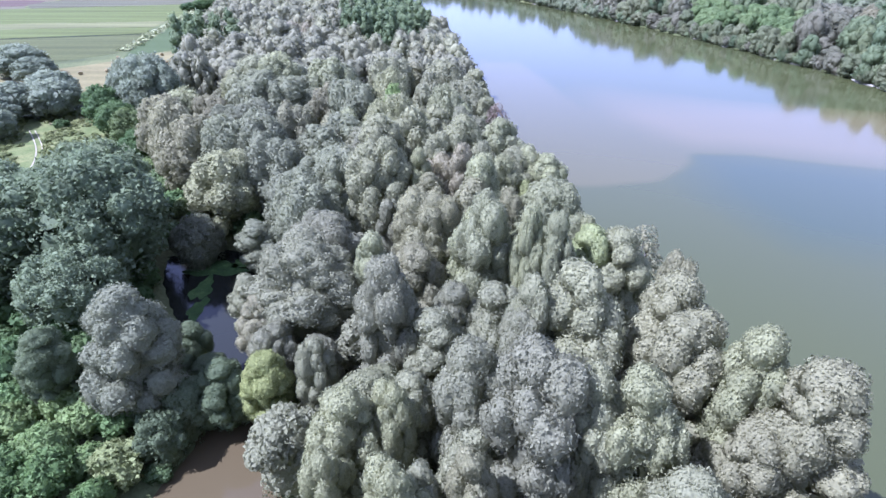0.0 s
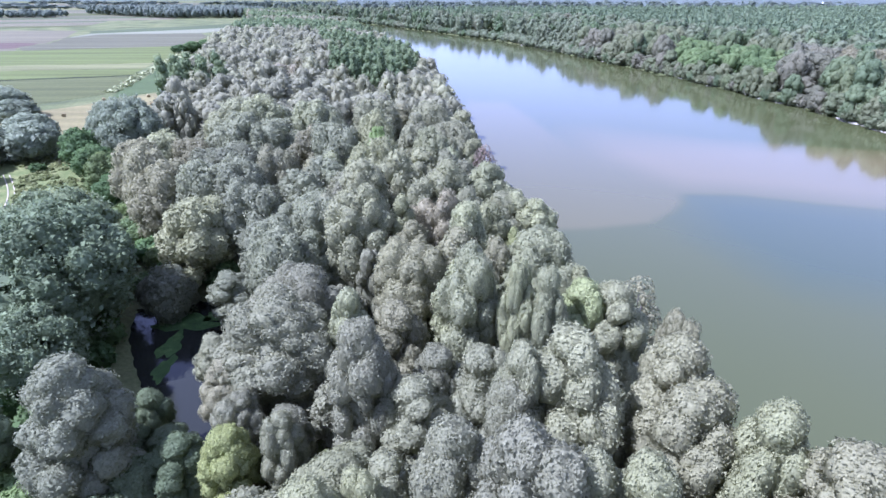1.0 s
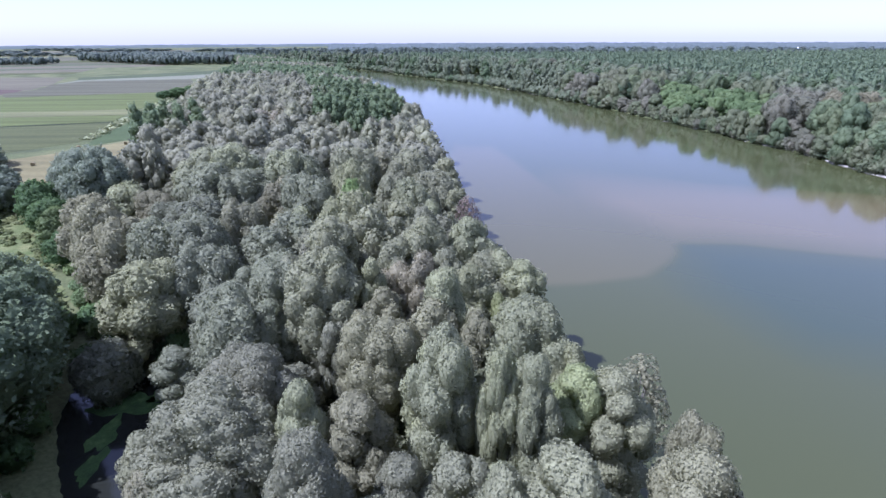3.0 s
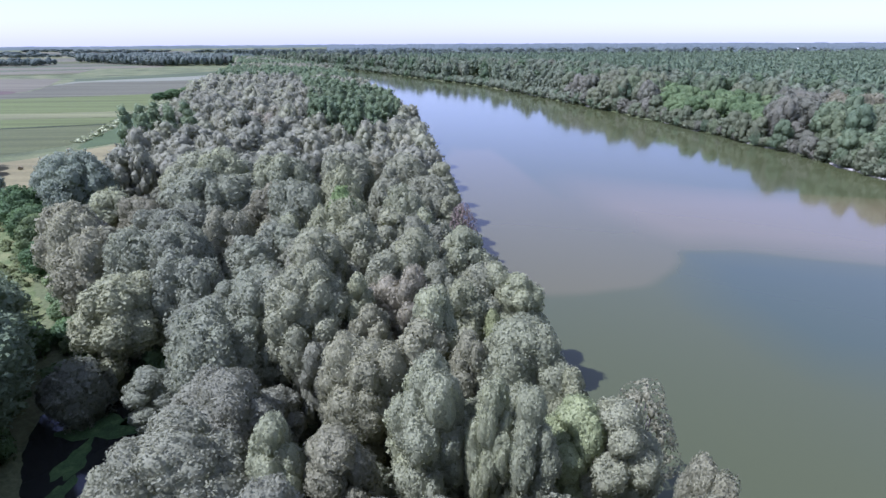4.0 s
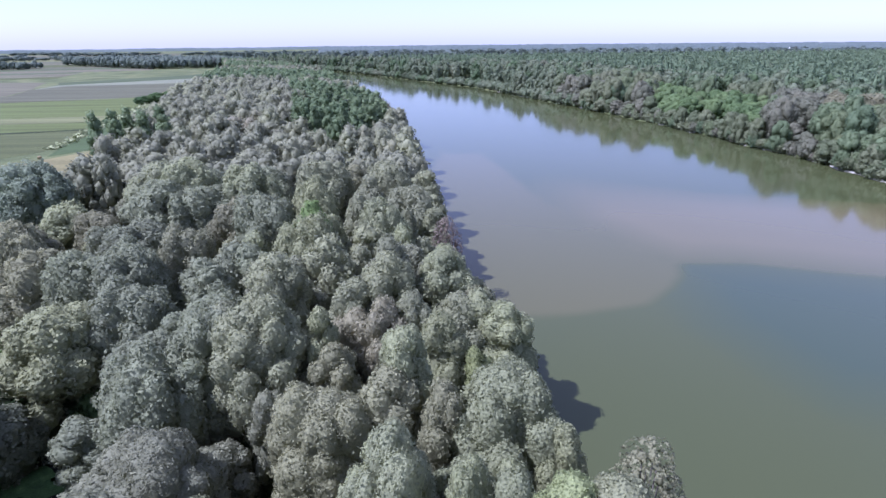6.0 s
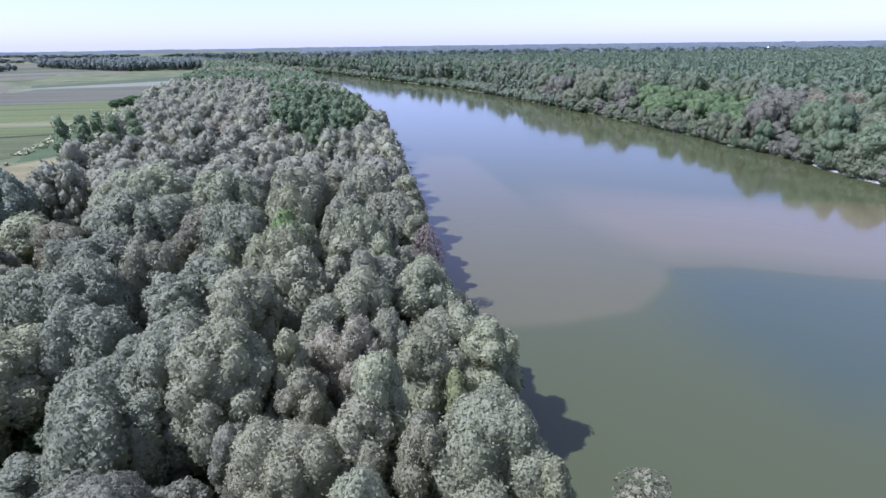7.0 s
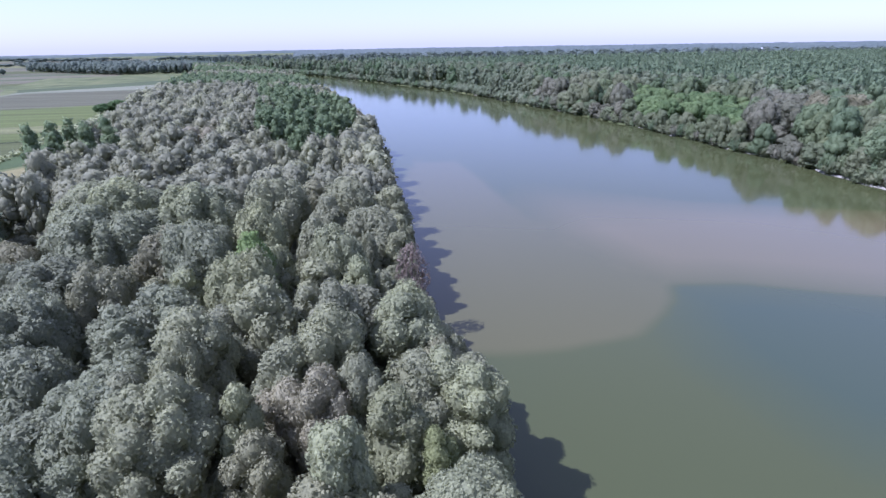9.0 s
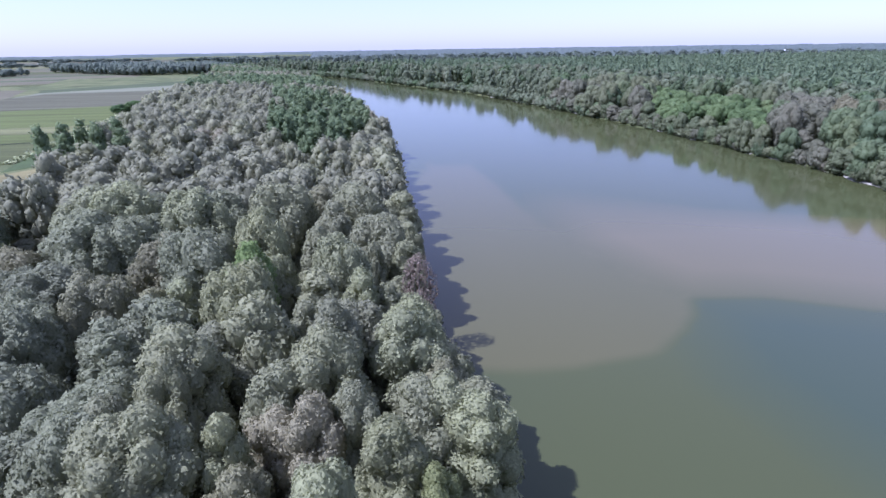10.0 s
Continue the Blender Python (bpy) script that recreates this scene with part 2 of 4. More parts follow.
ys = np.unique(np.concatenate([[-4900, -2500, -1000, -400], np.arange(-200, 20, 20), np.arange(20, 110, 1.5), np.arange(110, 340, 5), np.arange(340, 1000, 15), np.arange(1000, 1600, 60), [1700, 2000, 2500, 3200, 4000, 4900]]))
rows = []
for y in ys:
    a, b = float(near_x(y)), float(far_x(y))
    w = b - a
    left = np.concatenate([[-4900, -3000, -1500, -700, -400, -250, -170], np.arange(-120, -60, 10)]) - 20 + min(a, 20)
    mid_l = np.linspace(-75 + min(a, 20), a - 8, 44)
    bank = np.array([a - 6, a - 4, a - 2, a - 1, a, a + 1, a + 2, a + 5, a + 10, a + 30])
    right = np.array([b - 30, b - 10, b - 4, b - 1.5, b, b + 1.2, b + 3, b + 6, b + 15, b + 30, b + 60, b + 110, b + 200, b + 500, b + 1200, b + 2500])
    right = np.concatenate([right, [max(9500.0 + b * 0, b + 3000)]])
    rows.append(np.concatenate([left, mid_l, bank, right]))
ground = new("ground", lattice("ground", rows, ys, soil, ground_z))
tagged(ground, "grassy flood plain with dark forest floor", "ground", kind="structure")

# river sheet with drifting silt
PLUME = [(49, 228), (55, 187), (63, 163), (71, 151), (87, 149), (101, 144), (116, 138), (150, 128), (190, 130), (190, 185), (150, 200), (110, 215), (80, 235), (60, 260)]
SHOAL = [(71, 151), (68, 143), (64, 137), (55, 130), (40, 126), (20, 127), (10, 150), (8, 220), (20, 300), (40, 290), (49, 228), (55, 187), (63, 163)]
TEAL = [(71, 151), (68, 143), (64, 137), (62, 120), (70, 95), (100, 85), (190, 85), (190, 130), (150, 128), (116, 138), (101, 144), (87, 149)]


def silt_at(x, y):
    wob = 1.5 * np.sin(x * 0.23 + y * 0.11) + 0.8 * np.sin(y * 0.31 - x * 0.17)
    soft = lambda d, w: np.clip(d / w + 0.5, 0, 1)
    s = np.full(np.shape(x), 0.33)
    t = poly_distance(x, y, TEAL)
    s = s - 0.2 * soft(t + wob * 0.3 - 3, 18)
    b = poly_distance(x, y, SHOAL)
    s = s + (0.62 - s) * soft(b + wob * 0.3, 3.0)
    q = poly_distance(x, y, PLUME)
    s = s + (0.92 - s) * soft(q + wob * 0.2, 2.5) * np.clip(q / 30 + 0.45, 0, 1) * np.clip((250 - y) / 60, 0, 1)
    return s


wys = np.unique(np.concatenate([[-4900, -1500, -300, -100, 0], np.arange(20, 90, 5), np.arange(90, 260, 1.2), np.arange(260, 420, 10), np.arange(420, 1300, 60), [1500, 2000, 4900]]))
wrows = []
for y in wys:
    a, b = float(near_x(y)) - 3, float(far_x(y)) + 3
    wrows.append(np.linspace(a, b, 110))
water_me = lattice("river", wrows, wys, water_mat, lambda x, y: np.zeros_like(x))
att = water_me.attributes.new("silt", "FLOAT", "POINT")
X, Y = np.array(wrows), np.repeat(np.array(wys)[:, None], 110, 1)
att.data.foreach_set("value", silt_at(X, Y).ravel().astype(np.float32))
river = tagged(new("river", water_me), "smooth grey-green river with drifting brown silt", "river", kind="structure")

pond_ys = np.arange(-33, 94, 1.5)
pond_me = lattice("pond", [np.linspace(-58, -12, 30)] * len(pond_ys), pond_ys, pond_mat, lambda x, y: np.full_like(x, 1.0))
att = pond_me.attributes.new("silt", "FLOAT", "POINT")
Y = np.repeat(pond_ys[:, None], 30, 1)
# brown silt nearby; the farther dark is reflected trees put into the colour
att.data.foreach_set("value", np.clip(1.1 - (Y - 44) / 14, 0.08, 1.0).ravel().astype(np.float32))
tagged(new("pond", pond_me), "shallow brown backwater pool among the trees", "pond", kind="structure")


# ---- trees ----
def ico(level):
    bm = bmesh.new()
    bmesh.ops.create_icosphere(bm, subdivisions=level, radius=1)
    bm.verts.ensure_lookup_table()
    v = np.array([x.co[:] for x in bm.verts])
    f = np.array([[x.index for x in q.verts] for q in bm.faces])
    bm.free()
    return v, f


ICO = {k: ico(k) for k in (1, 2, 3, 4)}


def unit(v):
    return v / np.maximum(np.linalg.norm(v, axis=-1, keepdims=True), 1e-9)


def lobes_willow(rng, H, R, few=False):
    """Masses of a willow crown, rows of centre, radius and stretch: a tall body, a dome on top, tiers of smaller domes round it."""
    lean = rng.normal(0, 0.12 * R, 2)
    w = 0.8 if few else 0.62
    out = [(lean[0] * 0.4, lean[1] * 0.4, H * 0.46, w * R, 0.43 * H / (w * R))]
    r = R * rng.uniform(0.4, 0.54)
    out.append((lean[0], lean[1], H - r * 1.05, r, 1.05))
    tiers = ((3, 0.72, 0.88, 0.36, 0.55, 0.36, 0.48), (4, 0.5, 0.7, 0.52, 0.7, 0.36, 0.46)) if few else ((4, 0.78, 0.9, 0.36, 0.54, 0.32, 0.44), (6, 0.6, 0.78, 0.56, 0.76, 0.32, 0.44), (7, 0.4, 0.6, 0.66, 0.84, 0.3, 0.42), (5, 0.22, 0.4, 0.62, 0.8, 0.28, 0.38))
    a0 = rng.random() * 6.28
    for n_, h0, h1, d0, d1, r0, r1 in tiers:
        a0 += 0.7
        for k in range(n_):
            a = a0 + 2 * math.pi * (k + rng.uniform(-0.35, 0.35)) / n_
            r, d = R * rng.uniform(r0, r1), R * rng.uniform(d0, d1)
            out.append((d * math.cos(a) + lean[0] * 0.6, d * math.sin(a) + lean[1] * 0.6, H * rng.uniform(h0, h1) - 0.5 * r, r, rng.uniform(1.1, 1.75)))
    return np.array(out)


def lobes_bush(rng, H, R):
    """Masses of a low, wide willow or shrub whose crown reaches the ground."""
    out = [(0, 0, H * 0.4, 0.72 * R, 0.52 * H / (0.72 * R))]
    for k in range(9):
        a = k * 2.4 + rng.normal(0, 0.3)
        f = (k + 0.5) / 9
        r = R * rng.uniform(0.28, 0.45)
        d = (R - r) * math.sqrt(f)
        out.append((d * math.cos(a), d * math.sin(a), max(0.2 * H, (H - r) * math.sqrt(1 - 0.75 * f * f) * rng.uniform(0.75, 1.0)), r, rng.uniform(0.95, 1.25)))
    return np.array(out)


def lobes_round(rng, H, R):
    """A full rounded crown down to the ground."""
    out = [(0, 0, H * 0.48, 0.82 * R, 0.46 * H / (0.82 * R))]
    for k in range(15):
        u = 1 - (k + rng.random()) / 15 * 1.55
        e = math.asin(max(-0.6, min(1, u)))
        a = k * 2.4 + rng.normal(0, 0.3)
        r = R * rng.uniform(0.26, 0.4)
        out.append(((R - r) * math.cos(e) * math.cos(a), (R - r) * math.cos(e) * math.sin(a), H * 0.5 + (H * 0.5 - r) * math.sin(e), r, rng.uniform(0.95, 1.2)))
    return np.array(out)


def lobes_poplar(rng, H, R):
    """A broad dome of many uneven tufts down to the ground."""
    out = [(0, 0, H * 0.46, 0.8 * R, 0.45 * H / (0.8 * R))]
    for k in range(44):
        u = 1 - (k + rng.random()) / 44 * 1.6
        e = math.asin(max(-0.65, min(1, u)))
        a = k * 2.4 + rng.normal(0, 0.3)
        f = rng.uniform(0.86, 1.05)
        r = R * rng.uniform(0.14, 0.26)
        out.append((f * (R - r) * math.cos(e) * math.cos(a), f * (R - r) * math.cos(e) * math.sin(a), H * 0.5 + f * (H * 0.5 - r) * math.sin(e), r, 1.0))
    return np.array(out)


def crown_arrays(rng, lobes, count, size, core=0.9, droop=0.6, rough=0.35, level=2, top_level=3, knob=0.28, slim=0.6, blades=2, lift=0.24, bare=0.0, ruffle=0.32):
    """Verts, triangles and normals of a crown: inner leafy masses with lesser domes on them, and all over these many sprays of leaves."""
    verts, tris, off = [], [], 0
    knobs = [unit(rng.normal(size=(22, 3)) + (0, 0, 0.3)) for _ in lobes]
    waves = unit(rng.normal(size=(5, 3))) * rng.uniform(2.2, 4.6, (5, 1))
    phase = rng.uniform(0, 6.28, 5)

    def swell(d, k, p0):
        return 1 + knob * np.clip((np.max(d @ knobs[k].T, 1) - 0.8) / 0.2, -0.6, 1) + 0.03 * np.sum(np.sin(p0 @ waves.T + phase), 1)

    top = np.max(lobes[:, 2])
    for k, (x, y, z, r, tall) in enumerate(lobes):
        iv, jf = ICO[level if k == 0 or z < 0.62 * top else top_level]
        d = unit(iv + rng.normal(0, 0.03, iv.shape))
        p0 = d * r * (1, 1, tall) + (x, y, z)
        v = d * (r * core * swell(d, k, p0))[:, None] * (1, 1, tall) + (x, y, z)
        v[:, 2] = np.maximum(v[:, 2], 0.1)
        mid = v[jf].mean(1)
        keep = np.ones(len(jf), bool)
        for q, (x2, y2, z2, r2, t2) in enumerate(lobes):
            if q != k:
                keep &= np.linalg.norm((mid - (x2, y2, z2)) / (1, 1, t2), axis=1) > r2 * core * 0.85
        jf = jf[keep]
        used_, inv = np.unique(jf, return_inverse=True)
        verts.append(v[used_])
        tris.append(inv.reshape(-1, 3) + off)
        off += len(used_)
    area = lobes[:, 3] ** 2 * (0.4 + 0.6 * lobes[:, 4])
    area[0] *= 0.4
    pick = rng.choice(len(lobes), size=int(count * 2.6), p=area / area.sum())
    d = unit(rng.normal(size=(len(pick), 3)) + (0, 0, 0.25))
    t1 = unit(np.cross(d, rng.normal(size=d.shape)))
    t2 = np.cross(d, t1)
    c, r, tall = lobes[pick, :3], lobes[pick, 3], lobes[pick, 4]
    st = np.stack([np.ones_like(tall), np.ones_like(tall), tall], -1)
    s, slope = np.empty(len(pick)), np.empty((len(pick), 3))
    for k in range(len(lobes)):
        q = pick == k
        if q.any():
            reach = [swell(e, k, e * r[q, None] * st[q] + c[q]) for e in (d[q], unit(d[q] + 0.06 * t1[q]), unit(d[q] + 0.06 * t2[q]))]
            s[q] = reach[0]
            slope[q] = ((reach[1] - reach[0])[:, None] * t1[q] + (reach[2] - reach[0])[:, None] * t2[q]) / 0.06
    pos = c + d * (r * s * rng.uniform(0.91, 1.01, len(pick)))[:, None] * st
    out = unit((d - slope / s[:, None]) / st)
    ok = pos[:, 2] > max(0.15, bare * top)
    for k, (x, y, z, rr, tl) in enumerate(lobes):
        g = (pos - (x, y, z)) / (1, 1, tl)
        ok &= (np.linalg.norm(g, axis=1) > rr * 0.9) | (pick == k)
    pos, d = pos[ok][:count], out[ok][:count]
    m = len(pos)
    nrm = unit(d + rng.normal(0, rough, (m, 3)))
    along = rng.normal(size=(m, 3)) * 0.6 + (0, 0, -droop)
    along = unit(along - nrm * np.sum(along * nrm, 1, keepdims=True)) + lift * d
    side = np.cross(nrm, along)
    ln = size * rng.uniform(0.6, 1.4, (m, 1))
    cols = [pos]
    for q in range(blades):
        a = (q - (blades - 1) / 2) * (1.9 / blades) + rng.normal(0, 0.2, (m, 1))
        way = np.cos(a) * along + np.sin(a) * side + rng.normal(0, 0.18, (m, 3))
        across = np.cross(way, nrm) * slim * ln * rng.uniform(0.7, 1.3, (m, 1))
        lq = ln * rng.uniform(0.7, 1.1, (m, 1))
        cols += [pos + way * lq + across * 0.25, pos + way * lq * 0.55 - across]
    w = 1 + 2 * blades
    verts.append(np.stack(cols, 1).reshape(-1, 3))
    first = np.arange(m)[:, None] * w + off
    sprays = np.concatenate([np.stack([first[:, 0], first[:, 0] + 1 + 2 * q, first[:, 0] + 2 + 2 * q], -1) for q in range(blades)])
    v, core_tris = np.concatenate(verts), np.concatenate(tris)
    # leaves take the slope of the dome they clothe, a little ruffled
    normals = np.zeros_like(v)
    faces = np.cross(v[core_tris[:, 1]] - v[core_tris[:, 0]], v[core_tris[:, 2]] - v[core_tris[:, 0]])
    for q in range(3):
        np.add.at(normals, core_tris[:, q], faces)
    normals[off:] = np.repeat(unit(d + rng.normal(0, ruffle, (m, 3))), w, 0)
    normals = unit(normals)
    faces = np.cross(v[sprays[:, 1]] - v[sprays[:, 0]], v[sprays[:, 2]] - v[sprays[:, 0]])
    turned = np.sum(faces * normals[sprays[:, 0]], 1) < 0
    sprays[turned] = sprays[turned][:, (0, 2, 1)]
    return v, np.concatenate([core_tris, sprays]), normals


def fast_mesh(name, v, tris, material, normals, tint=None):
    me = bpy.data.meshes.new(name)
    nt = len(tris)
    me.vertices.add(len(v))
    me.vertices.foreach_set("co", np.ascontiguousarray(v, dtype=np.float32).ravel())
    me.loops.add(nt * 3)
    me.loops.foreach_set("vertex_index", tris.ravel().astype(np.int32))
    me.polygons.add(nt)
    me.polygons.foreach_set("loop_start", (np.arange(nt) * 3).astype(np.int32))
    me.polygons.foreach_set("use_smooth", np.ones(nt, dtype=bool))
    me.materials.append(material)
    me.update(calc_edges=True)
    me.attributes.new("custom_normal", "FLOAT_VECTOR", "POINT").data.foreach_set("vector", np.ascontiguousarray(normals, dtype=np.float32).ravel())
    if tint is not None:
        a = me.attributes.new("tint", "FLOAT", "POINT")
        a.data.foreach_set("value", tint.astype(np.float32))
    return me


def tube(points, radii, sides=6):
    points = np.array(points, float)
    v, f = [], []
    for i, (p_, r_) in enumerate(zip(points, radii)):
        t = points[min(i + 1, len(points) - 1)] - points[max(i - 1, 0)]
        t = t / np.linalg.norm(t)
        a = np.cross(t, (0.3, 1, 0.1))
        a /= np.linalg.norm(a)
        b = np.cross(t, a)
        for k in range(sides):
            w = 2 * math.pi * k / sides
            v.append(p_ + r_ * (math.cos(w) * a + math.sin(w) * b))
    for i in range(len(points) - 1):
        for k in range(sides):
            q = (k + 1) % sides
            f.append((i * sides + k, i * sides + q, (i + 1) * sides + q, (i + 1) * sides + k))
    return v, f


def trunk_mesh(rng, H, lobes, r0):
    """A leaning tapered stem with limbs that reach into the masses of the crown."""
    fork = H * rng.uniform(0.22, 0.32)
    bend = rng.normal(0, 0.25, 2)
    v, f = tube([(0, 0, -1.2), (bend[0] * 0.3, bend[1] * 0.3, fork * 0.5), (bend[0], bend[1], fork), (bend[0] * 0.5, 0, H * 0.55), (0, 0, H * 0.85)], [r0 * 1.25, r0, r0 * 0.85, r0 * 0.45, r0 * 0.12], 8)
    for x, y, z, r, _ in lobes[1:8]:
        s = np.array((bend[0], bend[1], fork * rng.uniform(0.8, 1.4)))
        e = np.array((x, y, z))
        mid = s * 0.5 + e * 0.5 + (*(0.12 * e[:2]), -0.06 * H)
        tv, tf = tube([s, mid, e, e + (0.25 * x, 0.25 * y, 0.5 * r)], [r0 * 0.5, r0 * 0.33, r0 * 0.2, r0 * 0.06], 5)
        k = len(v)
        v, f = v + tv, f + [tuple(i + k for i in q) for q in tf]
    return mesh_from("trunk", [tuple(q) for q in v], f, True, [bark])


def tree_kind(kind, seed, H, R, count, size, material, maker=lobes_willow, **kw):
    rng = np.random.default_rng(seed)
    lobes = maker(rng, H, R)
    v, t, normals = crown_arrays(rng, lobes, count, size, **kw)
    ob = new(kind)
    ob.empty_display_size = 0.5
    crown = new("crown", fast_mesh("crown", v, t, material, normals))
    trunk = new("trunk", trunk_mesh(rng, H, lobes, 0.035 * R + 0.12))
    crown.parent = trunk.parent = ob
    return ob


def wood(name, label, spots, kinds, material):
    """One mesh of many small trees. spots: rows x, y, z, scale, squeeze; kinds: ready crowns."""
    rng = np.random.default_rng(len(spots))
    vs, ns, ts, tint, off = [], [], [], [], 0
    for x, y, z, s, h in spots:
        v, t, nv = kinds[rng.integers(len(kinds))]
        a = rng.random() * 2 * math.pi
        c, sn = math.cos(a) * s, math.sin(a) * s
        w = np.stack([v[:, 0] * c - v[:, 1] * sn + x, v[:, 0] * sn + v[:, 1] * c + y, v[:, 2] * h + z], -1)
        vs.append(w)
        ns.append(unit(np.stack([nv[:, 0] * c - nv[:, 1] * sn, nv[:, 0] * sn + nv[:, 1] * c, nv[:, 2] * s], -1)))
        ts.append(t + off)
        tint.append(np.full(len(v), min(1.0, max(0.0, 0.45 + 0.8 * noise.noise((x / 34, y / 34, 1.0)) + rng.normal(0, 0.16)))))
        off += len(v)
    me = fast_mesh(name, np.concatenate(vs), np.concatenate(ts), material, np.concatenate(ns), np.concatenate(tint))
    return tagged(new(name, me), label, "woodland", kind="stuff")


def scatter(rng, inside, box, gap, tries):
    """Places at least about gap apart for which inside(x, y) holds."""
    x0, y0, x1, y1 = box
    cell, kept = {}, []
    for _ in range(tries):
        x, y = rng.uniform(x0, x1), rng.uniform(y0, y1)
        if not inside(x, y):
            continue
        g = gap(x, y) if callable(gap) else gap
        i, j = int(x // g), int(y // g)
        if any((x - a) ** 2 + (y - b) ** 2 < g * g for u in (-1, 0, 1) for w in (-1, 0, 1) for a, b in cell.get((i + u, j + w), ())):
            continue
        cell.setdefault((i, j), []).append((x, y))
        kept.append((x, y))
    return kept


WEST = [(0, -14), (40, -14), (60, -22), (75, -26), (90, -34), (100, -50), (125, -68), (150, -76), (200, -90), (250, -106), (306, -122), (420, -157), (514, -183), (700, -222), (1000, -300), (1500, -480)]
WEST_Y, WEST_X = np.array(WEST, float).T
# willows of the near bank: x, y, crown radius, height of the top
GREY_A = [(12.2, 32.3, 2.7, 23.1), (8.2, 32.6, 3.8, 24.9), (3.2, 33.5, 3.2, 16.0), (2.5, 36.4, 3.0, 22.3), (-3.7, 39.4, 2.9, 15.9), (-16.2, 39.6, 3.9, 10.9), (7.5, 42.9, 2.6, 21.1), (13.5, 43.9, 4.1, 25.3), (9.2, 44.3, 2.3, 24.1), (-0.8, 48.0, 3.4, 17.4), (-6.0, 49.8, 3.1, 23.1), (-14.4, 50.0, 2.2, 12.7), (6.0, 51.4, 3.5, 18.1), (-17.8, 59.7, 5.5, 19.9), (22.6, 60.2, 3.5, 21.0), (-16.9, 69.2, 4.6, 18.8), (-20.3, 73.2, 4.0, 15.8), (-13.4, 76.2, 3.5, 12.3), (-11.4, 84.2, 3.6, 24.2), (-9.5, 85.8, 3.7, 25.0), (3.6, 88.7, 2.7, 22.8), (7.0, 90.7, 2.5, 22.5)]
GREY_B = [(-1.3, 91.1, 2.9, 20.6), (-27.4, 91.2, 4.9, 16.7), (-0.9, 94.1, 3.4, 23.2), (13.4, 94.2, 3.7, 20.2), (-23.8, 95.3, 3.3, 18.3), (3.7, 96.1, 3.7, 25.6), (-11.7, 96.1, 2.6, 23.7), (-20.7, 98.0, 5.4, 19.2), (-11.7, 98.8, 3.9, 25.3), (-32.4, 100.6, 5.1, 19.6), (4.1, 102.3, 3.1, 25.6), (-9.9, 104.2, 3.9, 22.1), (-6.5, 106.2, 3.8, 24.5), (-44.2, 110.1, 4.7, 21.6), (-37.2, 110.4, 5.0, 22.3), (-28.2, 112.3, 3.7, 19.2), (-23.1, 113.7, 3.6, 20.9), (-20.8, 115.1, 3.9, 20.7), (-40.0, 117.2, 4.7, 19.7), (-33.4, 123.5, 4.3, 20.1), (-1.6, 123.7, 4.0, 20.4), (-21.0, 130.7, 5.5, 24.3)]
GREY_C = [(-45.3, 130.9, 5.6, 20.1), (-20.8, 134.5, 4.8, 23.3), (5.6, 148.8, 5.8, 20.8), (-48.0, 150.4, 6.8, 23.0), (-41.3, 152.9, 6.2, 21.0), (-55.7, 155.4, 6.2, 19.8), (-15.2, 163.5, 6.4, 24.0), (0.7, 167.8, 5.8, 22.5), (-44.1, 168.8, 6.5, 20.6), (18.1, 26.1, 2.9, 19), (-2.1, 28.7, 1.8, 17), (-14.2, 46.7, 1.9, 15), (1.0, 52.6, 2.6, 18), (10.3, 79.6, 2.2, 17), (-8.6, 79.8, 2.2, 17), (-22.5, 81.3, 4.3, 19.5), (-31.4, 83.5, 3.1, 11), (-18.8, 84.2, 2.8, 18), (-44.6, 86.9, 4.4, 10), (-19.5, 90.1, 4.2, 20.5), (-16.6, 92.6, 2.6, 21)]
GREY_D = [(-15.7, 105.2, 2.6, 20), (-23.5, 106.7, 3.5, 20), (-17.5, 109.2, 3.1, 19.5), (3.9, 109.4, 4.9, 21.5), (-1.1, 112.5, 2.7, 20.5), (8.1, 123.6, 2.6, 18), (-7.3, 125.1, 2.3, 18), (-53.5, 136.0, 4.8, 17), (5.5, 138.9, 2.0, 19), (-5.4, 146.4, 3.3, 20), (-3.7, 158.3, 3.6, 21), (7.7, 162.3, 3.1, 17), (-31.9, 170.7, 5.6, 21), (8.7, 173.9, 4.1, 19), (-20.6, 51.5, 2.6, 13.0), (-23.4, 57.5, 2.7, 13.5), (-26.5, 63.5, 2.6, 12.5)]
PALE_A = [(13.5, 57.8, 2.1, 24.6), (10.9, 59.2, 2.0, 24.8), (-8.5, 60.3, 2.5, 20.7), (5.5, 60.9, 3.3, 25.5), (16.4, 74.4, 4.9, 21.9), (5.7, 78.9, 3.0, 24.8), (18.6, 92.1, 3.7, 19.7), (15.9, 93.6, 3.2, 20.6), (11.6, 104.8, 4.1, 22.7), (1.3, 130.9, 4.2, 23.0), (-31.0, 158.1, 6.2, 24.9), (-47.2, 161.3, 6.5, 25.7), (-55.3, 164.1, 6.7, 24.2), (9.5, 48.0, 2.1, 21), (11.1, 65.2, 2.5, 19.5), (5.0, 66.1, 3.1, 21.5), (15.3, 66.7, 2.1, 18), (12.1, 114.9, 4.2, 19), (5.1, 122.2, 2.7, 21), (-21.6, 123.8, 3.3, 20), (-71.9, 152.1, 5.7, 18)]
